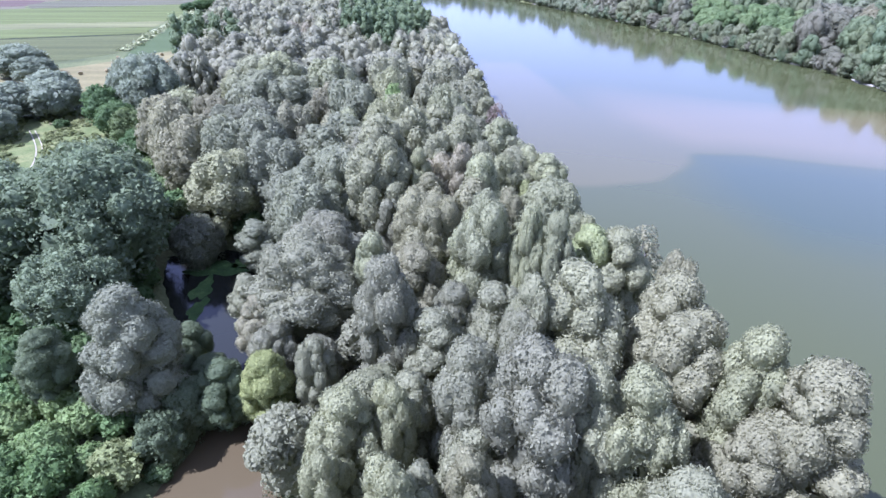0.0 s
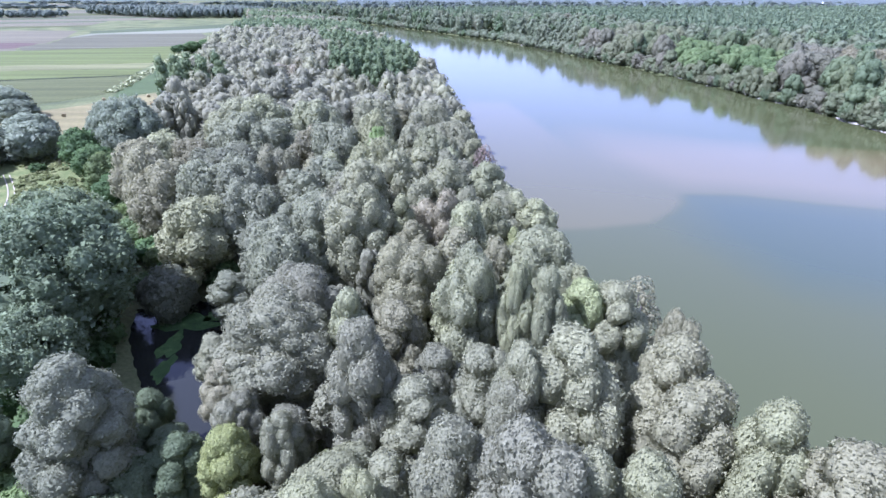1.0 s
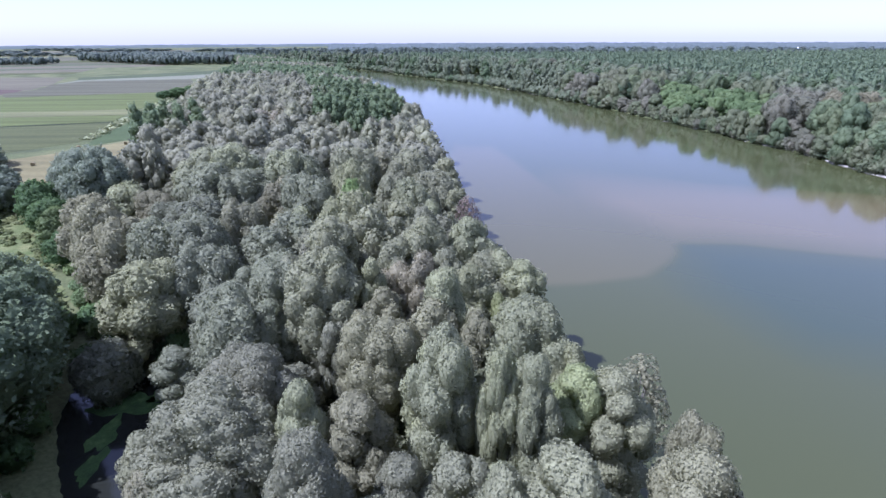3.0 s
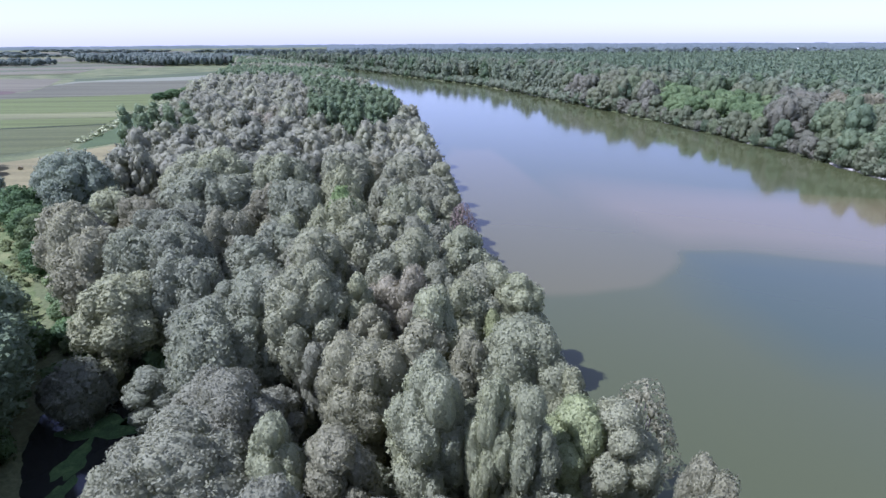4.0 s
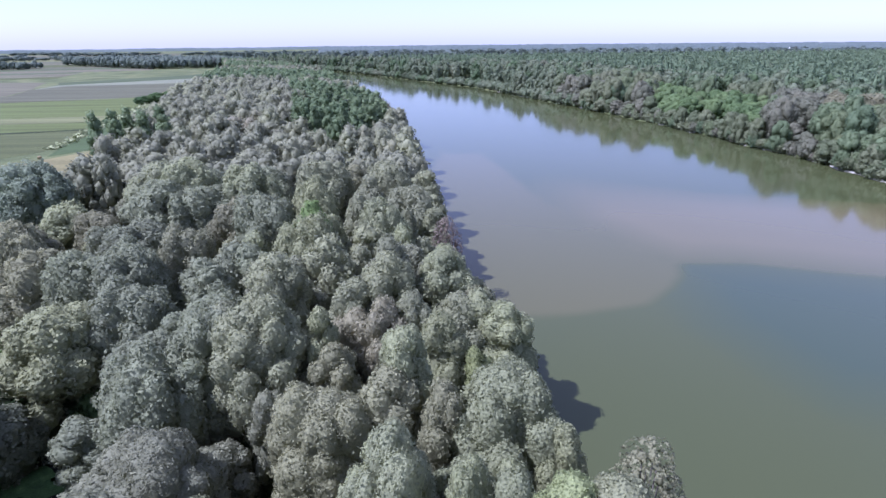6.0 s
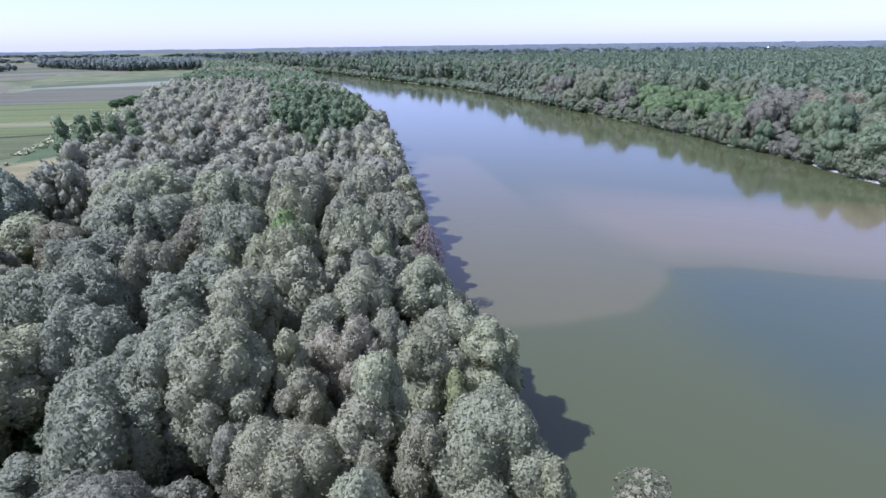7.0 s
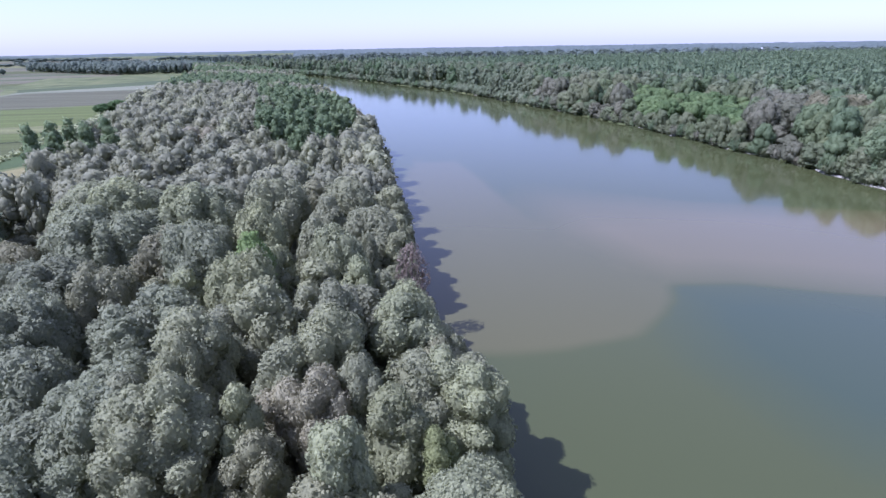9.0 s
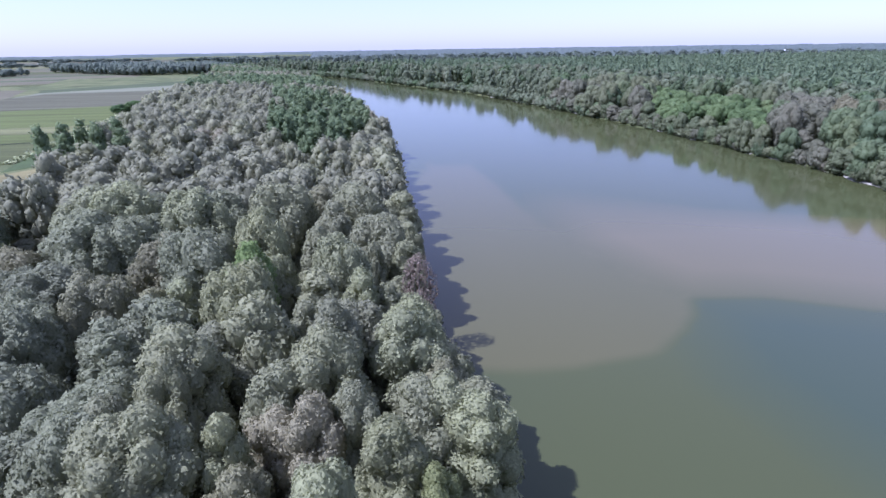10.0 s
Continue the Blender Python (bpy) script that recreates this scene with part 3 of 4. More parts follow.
OLIVE_A = [(16.2, 31.6, 3.4, 23.2), (27.4, 37.3, 3.3, 23.5), (-7.7, 39.6, 4.1, 15.8), (10.3, 86.7, 3.3, 21.3), (-4.4, 86.9, 2.4, 22.6), (-40.9, 97.2, 6.0, 18.6), (-11.0, 115.9, 4.4, 23.9), (-13.1, 135.3, 4.5, 26.0), (-3.8, 25.6, 2.3, 21), (-9.3, 28.3, 1.9, 18), (-8.6, 34.0, 3.0, 19), (-4.6, 35.6, 2.0, 19), (20.7, 70.6, 2.3, 18), (-14.6, 122.8, 3.8, 21), (-10.0, 128.3, 4.2, 21), (-61.9, 173.1, 5.5, 20)]
MAUVE_A = [(26.4, 32.2, 3.5, 17.3), (30.6, 32.6, 4.0, 23.3), (23.4, 40.4, 3.7, 22.6), (24.2, 46.4, 3.6, 22.8), (25.7, 50.6, 2.1, 23.0), (9.8, 73.7, 2.3, 20.7), (-2.6, 73.9, 4.4, 19.7), (4.2, 75.4, 3.3, 22.0), (-2.4, 84.0, 2.9, 19.3), (-54.3, 112.7, 5.0, 20.9), (-58.6, 116.8, 4.6, 23.0), (-62.900000000000006, 120.8, 4.8, 23.2), (-27.7, 135.2, 5.2, 22.9), (2.3, 28.2, 2.0, 19), (-3.5, 60.2, 3.6, 19), (-25.2, 122.4, 2.8, 19), (-68.8, 132.9, 6.6, 18), (-62.2, 147.8, 4.7, 17), (-9.6, 173.6, 4.1, 21)]
GREENS_A = [(14.5, 86.0, 2.3, 17.5), (-10.5, 123.4, 2.7, 25.2)]
LIMES_A = [(-19.6, 46.4, 2.6, 12.8)]
YELLOW_A = [(19.2, 60.6, 3.0, 21.3)]

rng = np.random.default_rng(5)


def in_forest(x, y):
    return np.interp(y, WEST_Y, WEST_X) < x < near_x(y) - 3.5 and (y > 100 or poly_distance(x, y, POND) < -2)


def dress(ob, material):
    for c in ob.children:
        if c.name.startswith("crown"):
            c.material_slots[0].link = "OBJECT"
            c.material_slots[0].material = material


class Nursery:
    """Ready trees of one kind; plant() sets the first of each and copies it after that."""

    def __init__(self, kind, seeds, H, R, count, size, material, maker=lobes_willow, **kw):
        self.H, self.R = H, R
        self.trees = [tree_kind(kind, s, H, R, count, size, material, maker, **kw) for s in seeds]
        self.free = list(self.trees)

    def plant(self, x, y, radius, top, material, label, group, wide=1.0):
        z = float(ground_z(x, y)) - 0.1
        s, h = radius / self.R, (top - z) / self.H
        m = pose(x, y, z, 0, 0, rng.uniform(0, 360)) @ Matrix.Diagonal((s * wide, s / wide, h, 1))
        if self.free:
            ob = self.free.pop(0)
        else:
            ob = copy_thing(self.trees[rng.integers(len(self.trees))], pose(0, 0, 0))
        ob.matrix_basis = m
        dress(ob, material)
        return tagged(ob, label, "tree", group)


NEAR_KW = dict(level=2, top_level=3, bare=0.18)
FAR_KW = dict(level=1, top_level=2, bare=0.2)
close_willows = Nursery("willow_tree", range(160, 169), 18.5, 3.6, 19000, 0.165, leaf_grey, **NEAR_KW)
willows = Nursery("willow_tree", range(20, 29), 18.5, 3.6, 10500, 0.23, leaf_grey, **dict(NEAR_KW, top_level=2))
wide_willows = Nursery("willow_tree", range(130, 135), 17.0, 5.6, 9000, 0.36, leaf_grey, **FAR_KW)
close_wide_willows = Nursery("willow_tree", range(180, 184), 18.0, 5.0, 26000, 0.185, leaf_grey, **NEAR_KW)
far_willows = Nursery("willow_tree", range(140, 148), 18.5, 3.8, 4600, 0.39, leaf_grey, **FAR_KW)
low_willows = Nursery("willow_tree", range(150, 154), 8.0, 3.4, 7000, 0.25, leaf_grey, lobes_bush, **dict(NEAR_KW, bare=0.0))
GROUP = "willows of the near bank"


def plant_willow(x, y, r, top, material, label, wide=1.0):
    home = low_willows if top - float(ground_z(x, y)) < 2.4 * r else (close_wide_willows if y < 75 else wide_willows) if r > 4.6 else close_willows if y < 62 else willows if y < 105 else far_willows
    return home.plant(x, y, r, top, material, label, GROUP, wide)


planted = []
for rows_, material, label in (
    (GREY_A + GREY_B + GREY_C + GREY_D, leaf_grey, "grey-green willow with a billowing crown on the river bank"),
    (PALE_A, leaf_pale, "pale silvery willow with a billowing crown on the river bank"),
    (OLIVE_A, leaf_olive, "yellowish olive willow with a rounded crown on the river bank"),
    (MAUVE_A, leaf_mauve, "dusty brown-grey willow with thin foliage on the river bank"),
    (GREENS_A, leaf_shrub, "dark green leafy tree among grey willows"),
    (YELLOW_A, leaf_yellow, "yellowing willow with a rounded crown at the river's edge"),
    (LIMES_A, leaf_young, "yellow-green young willow beside the backwater pool"),
):
    for x, y, r, top in rows_:
        # grey willows of this part take a slightly darker leaf colour
        darker_grey = material is leaf_grey and x < -18 and y > 78
        plant_willow(x, y, r * 1.1, top, leaf_darker_grey if darker_grey else material, "slightly darker grey willow in the bank wood" if darker_grey else label, rng.uniform(0.9, 1.1))
        planted.append((x, y, r))
# thin trees whose limbs show through the leaves
thin_willows = Nursery("willow_tree", (211, 212, 213), 16.0, 3.2, 2600, 0.26, leaf_mauve, level=1, top_level=1, core=0.3, bare=0.3)
for x, y, r, top, material, label in [(28.2, 68.7, 3.7, 17.2, leaf_mauve, "sparse dusty willow leaning over the water"), (13.4, 134.0, 2.8, 18.6, leaf_red, "dead red-brown tree at the edge of the water")]:
    thin_willows.plant(x, y, r, top, material, label, GROUP)
    planted.append((x, y, r))
# lower willows that close the row along the water
for y in np.arange(94, 186, 4.4):
    x, r = float(near_x(y)) - rng.uniform(2.0, 4.0), rng.uniform(2.6, 3.6)
    if min(math.hypot(x - a, y - b) - 0.6 * c for a, b, c in planted) > 1.6:
        plant_willow(x, y, r, rng.uniform(11.5, 13) if 120 < y < 140 else rng.uniform(14.5, 18.5), leaf_grey, "grey-green willow leaning over the water's edge", rng.uniform(0.9, 1.1))
        planted.append((x, y, r))
P = np.array(planted)


def free_spot(x, y):
    return in_forest(x, y) and not (abs(x + 8) < 4 and 61 < y < 72) and np.min(np.hypot(P[:, 0] - x, P[:, 1] - y) - 0.75 * P[:, 2]) > 3.0


TONES = [(leaf_grey, "grey-green willow with a billowing crown in the bank wood"), (leaf_pale, "pale silvery willow in the bank wood"), (leaf_mauve, "dusty brown-grey willow in the bank wood"), (leaf_olive, "yellowish olive willow in the bank wood")]
for x, y in scatter(rng, free_spot, (-80, 18, 50, 178), 6.0, 12000):
    material, label = TONES[rng.choice(4, p=[0.55, 0.2, 0.15, 0.1])]
    far_willows.plant(x, y, rng.uniform(2.3, 3.4), rng.uniform(8, 13.5), material, label, GROUP)

# green trees, white poplars and shrubs of the clearing and the pool
broad = Nursery("broadleaf_tree", (41, 42, 43, 44), 14.0, 6.0, 3600, 0.5, leaf_green, lobes_round, level=1, top_level=2, rough=0.6)
for x, y, r, top in [(-100, 161, 6, 16.8), (-91, 151, 5.5, 14.5), (-81, 139, 5.5, 15.5), (-76, 131, 4.5, 12.5), (-104, 168, 3.5, 8)]:
    broad.plant(x, y, r, top, leaf_green, "fresh green broadleaf tree beside the clearing", "trees round the clearing", 1.05)
for x, y, r, top in [(-121, 171, 7.5, 16.5), (-133, 168, 8, 16), (-128, 181, 8, 17), (-176, 235, 11, 17), (-124, 146, 6.5, 14), (-131, 157, 7, 15), (-163, 224, 8, 14)]:
    broad.plant(x, y, r, top, leaf_slate, "dark slate-grey poplar with dense foliage beside the clearing", "trees round the clearing")
poplars = Nursery("white_poplar", (51, 52), 20.0, 10.5, 15000, 0.42, leaf_silver, lobes_poplar, level=1, top_level=2, rough=0.7, ruffle=0.6)
for x, y, r, top in [(-55, 76, 12, 25), (-62, 90, 10, 22.5), (-68, 70, 11, 24), (-51, 63, 7, 17), (-76, 84, 10, 21)]:
    poplars.plant(x, y, r, top, leaf_silver, "large white poplar with dark silvery blue-green leaves", "white poplars")
for x, y, r, top in [(-88, 167, 9.6, 24.5), (-98, 176, 7.5, 22)]:
    poplars.plant(x, y, r, top, leaf_slate, "slate-grey poplar with a rounded crown beside the clearing", "white poplars")
for x, y, r, top, material, label in [
    (-34.5, 47, 4.6, 20.4, leaf_darker_grey, "tall pale grey-green willow leaning over the pool"),
    (-45, 48, 2.8, 15, leaf_pool, "grey-green willow beside the pool"),
    (-38.5, 51, 4.0, 11.5, leaf_pool, "grey-green willow bush beside the pool"),
    (-32.1, 55.2, 2.2, 10.6, leaf_pool, "small olive willow beside the pool"),
    (-33.8, 52, 2.6, 8.8, leaf_pool, "small olive willow beside the pool"),
    (-29.2, 52, 2.6, 7.5, leaf_pool, "low grey-green willow hanging over the pool"),
    (-26.0, 47.6, 3.1, 10.8, leaf_pool, "low olive willow hanging over the pool"),
    (-30, 46.3, 3.4, 9.0, leaf_pool, "low grey-green willow shading the pool"),
    (-31, 42.6, 3.0, 8.0, leaf_pool, "low grey-green willow shading the pool"),
    (-34, 47.5, 3.2, 9.5, leaf_pool, "low grey-green willow beside the pool"),
    (-92, 205, 4.5, 15.5, leaf_mauve, "thin dusty brown willow at the wood's edge"),
    (-86, 200, 4.5, 16, leaf_mauve, "thin dusty brown willow at the wood's edge"),
    (-80, 186, 5, 16, leaf_mauve, "thin dusty brown willow at the wood's edge"),
    (-98, 214, 4, 14, leaf_mauve, "thin dusty brown willow at the wood's edge"),
]:
    plant_willow(x, y, r, top, material, label)
shrubs = Nursery("shrub", (31, 32, 33), 4.0, 3.2, 1500, 0.36, leaf_shrub, lobes_bush, level=1, top_level=2, rough=0.7, ruffle=0.6)
for x, y in scatter(rng, lambda x, y: x < -33.5 - 0.25 * (y - 36) and poly_distance(x, y, POND) < -3, (-58, 22, -30, 50), 3.0, 500):
    shrubs.plant(x, y, rng.uniform(2.2, 3.4), float(ground_z(x, y)) + rng.uniform(2.4, 4.2), leaf_shrub, "tangled bright green bramble thicket", "thicket beside the pool")
for x, y, r, h, material in [(-31, 40, 1.6, 1.5, leaf_lime), (-30.5, 36, 1.4, 1.2, leaf_lime), (-47, 95, 3, 4, leaf_shrub), (-52, 101, 3, 3.5, leaf_shrub), (-57, 107, 3, 3, leaf_shrub), (-48, 103, 2.5, 4, leaf_shrub), (-62, 113, 3, 3, leaf_lime), (-66, 120, 3, 2.5, leaf_lime), (-33, 88.5, 1.5, 1.0, leaf_lime), (-36, 89.5, 1.2, 1.0, leaf_lime), (-38, 95, 3, 4.5, leaf_green), (-113, 159, 2.2, 2.6, leaf_green), (-72, 128, 3, 3, leaf_shrub), (-78, 134, 2.5, 2.2, leaf_lime)]:
    shrubs.plant(x, y, r, float(ground_z(x, y)) + h, material, "low green shrub at the wood's edge", "shrubs at the wood's edge")

undergrowth = Nursery("shrub", (191, 192, 193), 5.0, 3.0, 420, 0.6, leaf_green, lobes_bush, level=1, top_level=1)
for x, y in scatter(rng, lambda x, y: poly_distance(x, y, POND) < -2 and x < -34 - 0.2 * max(0, 60 - y), (-80, 48, -36, 104), 4.6, 900):
    undergrowth.plant(x, y, rng.uniform(2.2, 3.4), float(ground_z(x, y)) + rng.uniform(2.5, 6), leaf_green, "dark green undergrowth below the poplars", "undergrowth below the poplars")
bushes = Nursery("bank_bush", (171, 172, 173, 174), 4.5, 2.8, 340, 0.6, leaf_grey, lobes_bush, level=1, top_level=1)
y = 186.0
while y < 640:
    material, label = [(leaf_farbank, "low grey-green willow bush hanging over the far water's edge"), (leaf_dusty, "low dusty mauve bush at the far water's edge"), (leaf_bankgreen, "low dark green bush at the far water's edge"), (leaf_farbank, "low olive bush at the far water's edge")][rng.choice(4, p=[0.45, 0.2, 0.25, 0.1])]
    x = float(far_x(y)) + rng.uniform(-0.3, 1.6)
    bushes.plant(x, y, rng.uniform(2.0, 3.6), float(ground_z(x, y)) + rng.uniform(3.0, 8.0), material, label, "bushes of the far bank")
    y += rng.uniform(1.8, 3.6) * (1 + max(0, y - 400) / 300)

# trees of the far bank that stand at the water
bankside = Nursery("bank_tree", (71, 72, 73, 74, 75, 76), 20.0, 5.4, 2700, 0.55, leaf_grey, lobes_willow, level=1, top_level=2, ruffle=0.16)
for x, y in scatter(rng, lambda x, y: -0.3 < x - far_x(y) < 62, (120, 185, 300, 520), lambda x, y: 6.5 if x - far_x(y) < 9 else 9.2, 6000):
    d = x - float(far_x(y))
    turn = math.degrees(math.atan2(x - 6.5, y - 25))
    near_water = d < 8
    # like stands beside like
    u = min(0.99, max(0.0, 0.5 + 1.1 * noise.noise((x / 26, y / 26, 3.0)) + rng.normal(0, 0.1)))
    lime = 23.0 < turn < 33.2 and 6 < d < 58
    green = (36.5 < turn < 40 and d > 4 and u < 0.8) or u < 0.22
    dusty = (33.2 <= turn < 36.5 and u < 0.9) or u > 0.78
    material, label = (leaf_lime, "bright lime-green tree on the far bank") if lime else (leaf_tan, "tan-olive willow on the far bank") if math.hypot(x - 222, y - 296) < 16 else (leaf_bankgreen, "fresh green tree on the far bank") if green else (leaf_dusty, "dusty mauve-grey willow on the far bank") if dusty else (leaf_farbank, "grey-green willow on the far bank")
    top = rng.uniform(9, 16) if near_water else rng.uniform(16, 21) if lime else rng.uniform(20, 25) if d < 22 else rng.uniform(22, 28)
    bankside.plant(x, y, rng.uniform(4.6, 7.2) * (0.72 if near_water else 1), top, material, label, "trees of the far bank")

# spare stems that found no place
for nursery in (thin_willows, close_willows, willows, wide_willows, close_wide_willows, far_willows, low_willows, broad, poplars, shrubs, undergrowth, bushes, bankside):
    for spare in nursery.free:
        for piece in list(spare.children):
            bpy.data.objects.remove(piece)
        bpy.data.objects.remove(spare)
    nursery.free = []

# woods past counting
def lobes_spire(rng, H, R, few=False):
    """A tall narrow plantation poplar with a pointed top."""
    a, b = rng.normal(0, 0.1 * R, 2)
    return np.array([(0, 0, H * 0.44, 0.9 * R, 0.44 * H / (0.9 * R)), (a, b, H * 0.72, 0.62 * R, 0.27 * H / (0.62 * R)), (b, a, H * 0.86, 0.34 * R, 0.14 * H / (0.34 * R))])


def ready(n, seed, few, R, count, size, H=18.0, maker=None):
    made = []
    for k in range(n):
        g = np.random.default_rng(seed + k)
        made.append(crown_arrays(g, (maker or lobes_willow)(g, H, R, few), count, size, level=1, top_level=1))
    return made


mid_kinds = ready(9, 60, False, 4.0, 560, 0.75)
poplar_kinds = ready(7, 200, False, 2.8, 380, 0.8, 22.0)
far_kinds = ready(6, 80, True, 4.4, 90, 1.5)
slim_kinds = ready(6, 90, True, 2.3, 50, 1.3, 22.0, lobes_spire)
GREEN_ZONE = [(-56, 323), (-71, 425), (-110, 560), (-80, 560), (-47, 443), (-23, 393), (-6, 320), (-12, 262), (-22, 240), (-37, 262)]
POPLAR_CLUMP = [(-107, 230), (-106, 252), (-94, 258), (-87, 246), (-92, 230)]


def green_there(x, y):
    return poly_distance(x, y, GREEN_ZONE) > 0 or poly_distance(x, y, POPLAR_CLUMP) > 0 or (y > 560 and x < np.interp(y, WEST_Y, WEST_X) + 160 and math.sin(y * 0.021) > -0.3)


def spots_of(places, s0, s1, h0, h1):
    return [(x, y, float(ground_z(x, y)), rng.uniform(s0, s1), rng.uniform(h0, h1)) for x, y in places]


def bank_forest(x, y):
    return in_forest(x, y) or poly_distance(x, y, POPLAR_CLUMP) > 0


mid_places = scatter(rng, bank_forest, (-200, 178, 20, 430), 6.2, 18000)
wood("willow_wood", "dense grey-green willow woodland along the river", spots_of([q for q in mid_places if not green_there(*q)], 0.8, 1.35, 0.72, 1.12), mid_kinds, leaf_wood)
wood("poplar_wood", "fresh green poplar stand inside the willow woodland", spots_of([q for q in mid_places if green_there(*q) and poly_distance(*q, POPLAR_CLUMP) <= 0], 0.9, 1.3, 0.9, 1.12), poplar_kinds, leaf_green_wood)
wood("poplar_clump", "clump of young green poplars at the edge of the wood", spots_of([q for q in mid_places if poly_distance(*q, POPLAR_CLUMP) > 0], 0.9, 1.2, 0.95, 1.12), poplar_kinds, leaf_green_wood)
behind = scatter(rng, lambda x, y: -12 < x < near_x(y) - 4, (-14, -60, 100, 17), 7.0, 1500)
wood("bank_wood_behind", "grey-green willow woodland further down the bank", spots_of(behind, 0.8, 1.2, 0.75, 1.05), mid_kinds, leaf_wood)
far_places = scatter(rng, in_forest, (-480, 430, 0, 1500), 7.6, 14000)
wood("distant_willow_wood", "distant grey-green bank woodland", spots_of([q for q in far_places if not green_there(*q)], 0.9, 1.25, 0.85, 1.1), far_kinds, leaf_wood)
wood("distant_poplar_wood", "distant green poplar woodland on the bank", spots_of([q for q in far_places if green_there(*q)], 0.9, 1.25, 0.95, 1.15), far_kinds, leaf_green_wood)

bank_places = scatter(rng, lambda x, y: -0.5 < x - far_x(y) < 40 + 0.05 * y and (y > 520 or x - far_x(y) > 62), (-480, 190, 420, 1500), 8.0, 9000)
wood("far_bank_wood", "mixed grey and green woodland along the far bank", spots_of([q for q in bank_places if q[1] < 640], 0.9, 1.4, 0.8, 1.35), mid_kinds, leaf_mixed_wood)
wood("remote_bank_wood", "mixed woodland along the remote river bend", spots_of([q for q in bank_places if q[1] >= 640], 0.9, 1.4, 0.8, 1.35), far_kinds, leaf_mixed_wood)
bush_kinds = []
for k in range(6):
    g = np.random.default_rng(300 + k)
    bush_kinds.append(crown_arrays(g, lobes_bush(g, 6.0, 3.6), 60, 1.0, level=1, top_level=1))
fringe = [(float(far_x(y)) + d, y) for y0 in np.arange(440.0, 1350.0, 3.2) for y, d in [(y0 + rng.uniform(-1.5, 1.5), rng.uniform(-0.8, 4.5))]]
wood("bank_thicket", "low willow thicket hanging over the remote water's edge", spots_of(fringe, 0.9, 1.5, 0.9, 1.7), bush_kinds, leaf_mixed_wood)
grove_places = scatter(rng, lambda x, y: 62 < x - far_x(y) < 125, (-300, 190, 420, 900), 10.5, 6000)
wood("far_bank_grove", "mixed grey and green grove behind the far bank", spots_of(grove_places, 1.3, 2.1, 1.1, 1.4), mid_kinds, leaf_mixed_wood)


def plantation(x, y):
    return x - far_x(y) > 105 and x < 1.35 * y + 60


wood("poplar_plantation", "wide green poplar plantation with tall narrow trees", spots_of(scatter(rng, plantation, (-400, 200, 1500, 1150), 8.6, 26000), 1.1, 1.6, 0.95, 1.14), slim_kinds, leaf_plantation)
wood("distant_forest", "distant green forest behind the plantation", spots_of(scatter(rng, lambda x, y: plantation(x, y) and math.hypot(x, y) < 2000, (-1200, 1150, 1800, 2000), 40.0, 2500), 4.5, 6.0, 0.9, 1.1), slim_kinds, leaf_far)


# ---- fields and far land ----
def crop_material(name, c, stripe=0.25):
    c = tuple(0.55 * v for v in c)
    dark, light = tuple(v * (1 - stripe) for v in c), tuple(v * (1 + stripe) for v in c)
    return ground_material(name, [(0.3, dark), (0.5, c), (0.7, light)], 0.05, ((0.12, 2.2, 1), -19), 0.6, 0.15)


def field(poly, height, material, label):
    """A standing crop or stubble: a low slab with sloped edges on the plain."""
    base, height = 4.9, 0.3 * height
    g = np.random.default_rng(int(abs(poly[0][0]) * 7 + abs(poly[0][1])))
    edge = []
    for (ax, ay), (bx, by) in zip(poly, poly[1:] + poly[:1]):
        k_ = max(2, int(math.hypot(bx - ax, by - ay) / 12))
        w_ = min(1.6, 0.02 * math.hypot(bx - ax, by - ay))
        edge += [(ax + (bx - ax) * q / k_ + (g.normal(0, w_ * 0.5) if q else 0), ay + (by - ay) * q / k_ + (g.normal(0, w_ * 0.5) if q else 0)) for q in range(k_)]
    poly = edge
    cx, cy = sum(q[0] for q in poly) / len(poly), sum(q[1] for q in poly) / len(poly)
    v = [(x, y, base) for x, y in poly] + [(x + (cx - x) * 0.004, y + (cy - y) * 0.004, base + 0.12 + height) for x, y in poly]
    n_ = len(poly)
    f = [tuple(range(n_, 2 * n_))] + [(k, (k + 1) % n_, n_ + (k + 1) % n_, n_ + k) for k in range(n_)]
    ob = new("field", mesh_from("field", v, f, False, [material]))
    bm = bmesh.new()
    bm.from_mesh(ob.data)
    bmesh.ops.recalc_face_normals(bm, faces=bm.faces)
    if bm.faces[0].normal.z < 0:
        bmesh.ops.reverse_faces(bm, faces=bm.faces)
    bm.to_mesh(ob.data)
    bm.free()
    return tagged(ob, label, "field", kind="structure")


c_stubble = crop_material("stubble", (0.27, 0.245, 0.105))
c_olive = crop_material("olive_crop", (0.122, 0.138, 0.048))
c_light = crop_material("light_green_crop", (0.15, 0.18, 0.052))
c_pale = crop_material("pale_crop", (0.215, 0.225, 0.09))
c_brown = crop_material("brown_grass", (0.155, 0.155, 0.085))
c_tan = crop_material("bare_tan_soil", (0.2, 0.187, 0.108))
c_red = crop_material("red_brown_soil", (0.15, 0.11, 0.08))
c_strip = crop_material("pale_strip", (0.26, 0.275, 0.17), 0.12)
c_green = crop_material("green_crop", (0.11, 0.14, 0.06))
c_teal = crop_material("blue_green_crop", (0.1, 0.14, 0.05), 0.12)
c_dark = crop_material("dark_margin_grass", (0.06, 0.075, 0.035))
field([(-171, 251), (-161, 262), (-154, 275), (-137, 303), (-119, 290), (-105, 245), (-110, 205), (-138, 200), (-260, 160), (-330, 190)], 0.0, c_stubble, "mown straw-coloured stubble field with round bales")
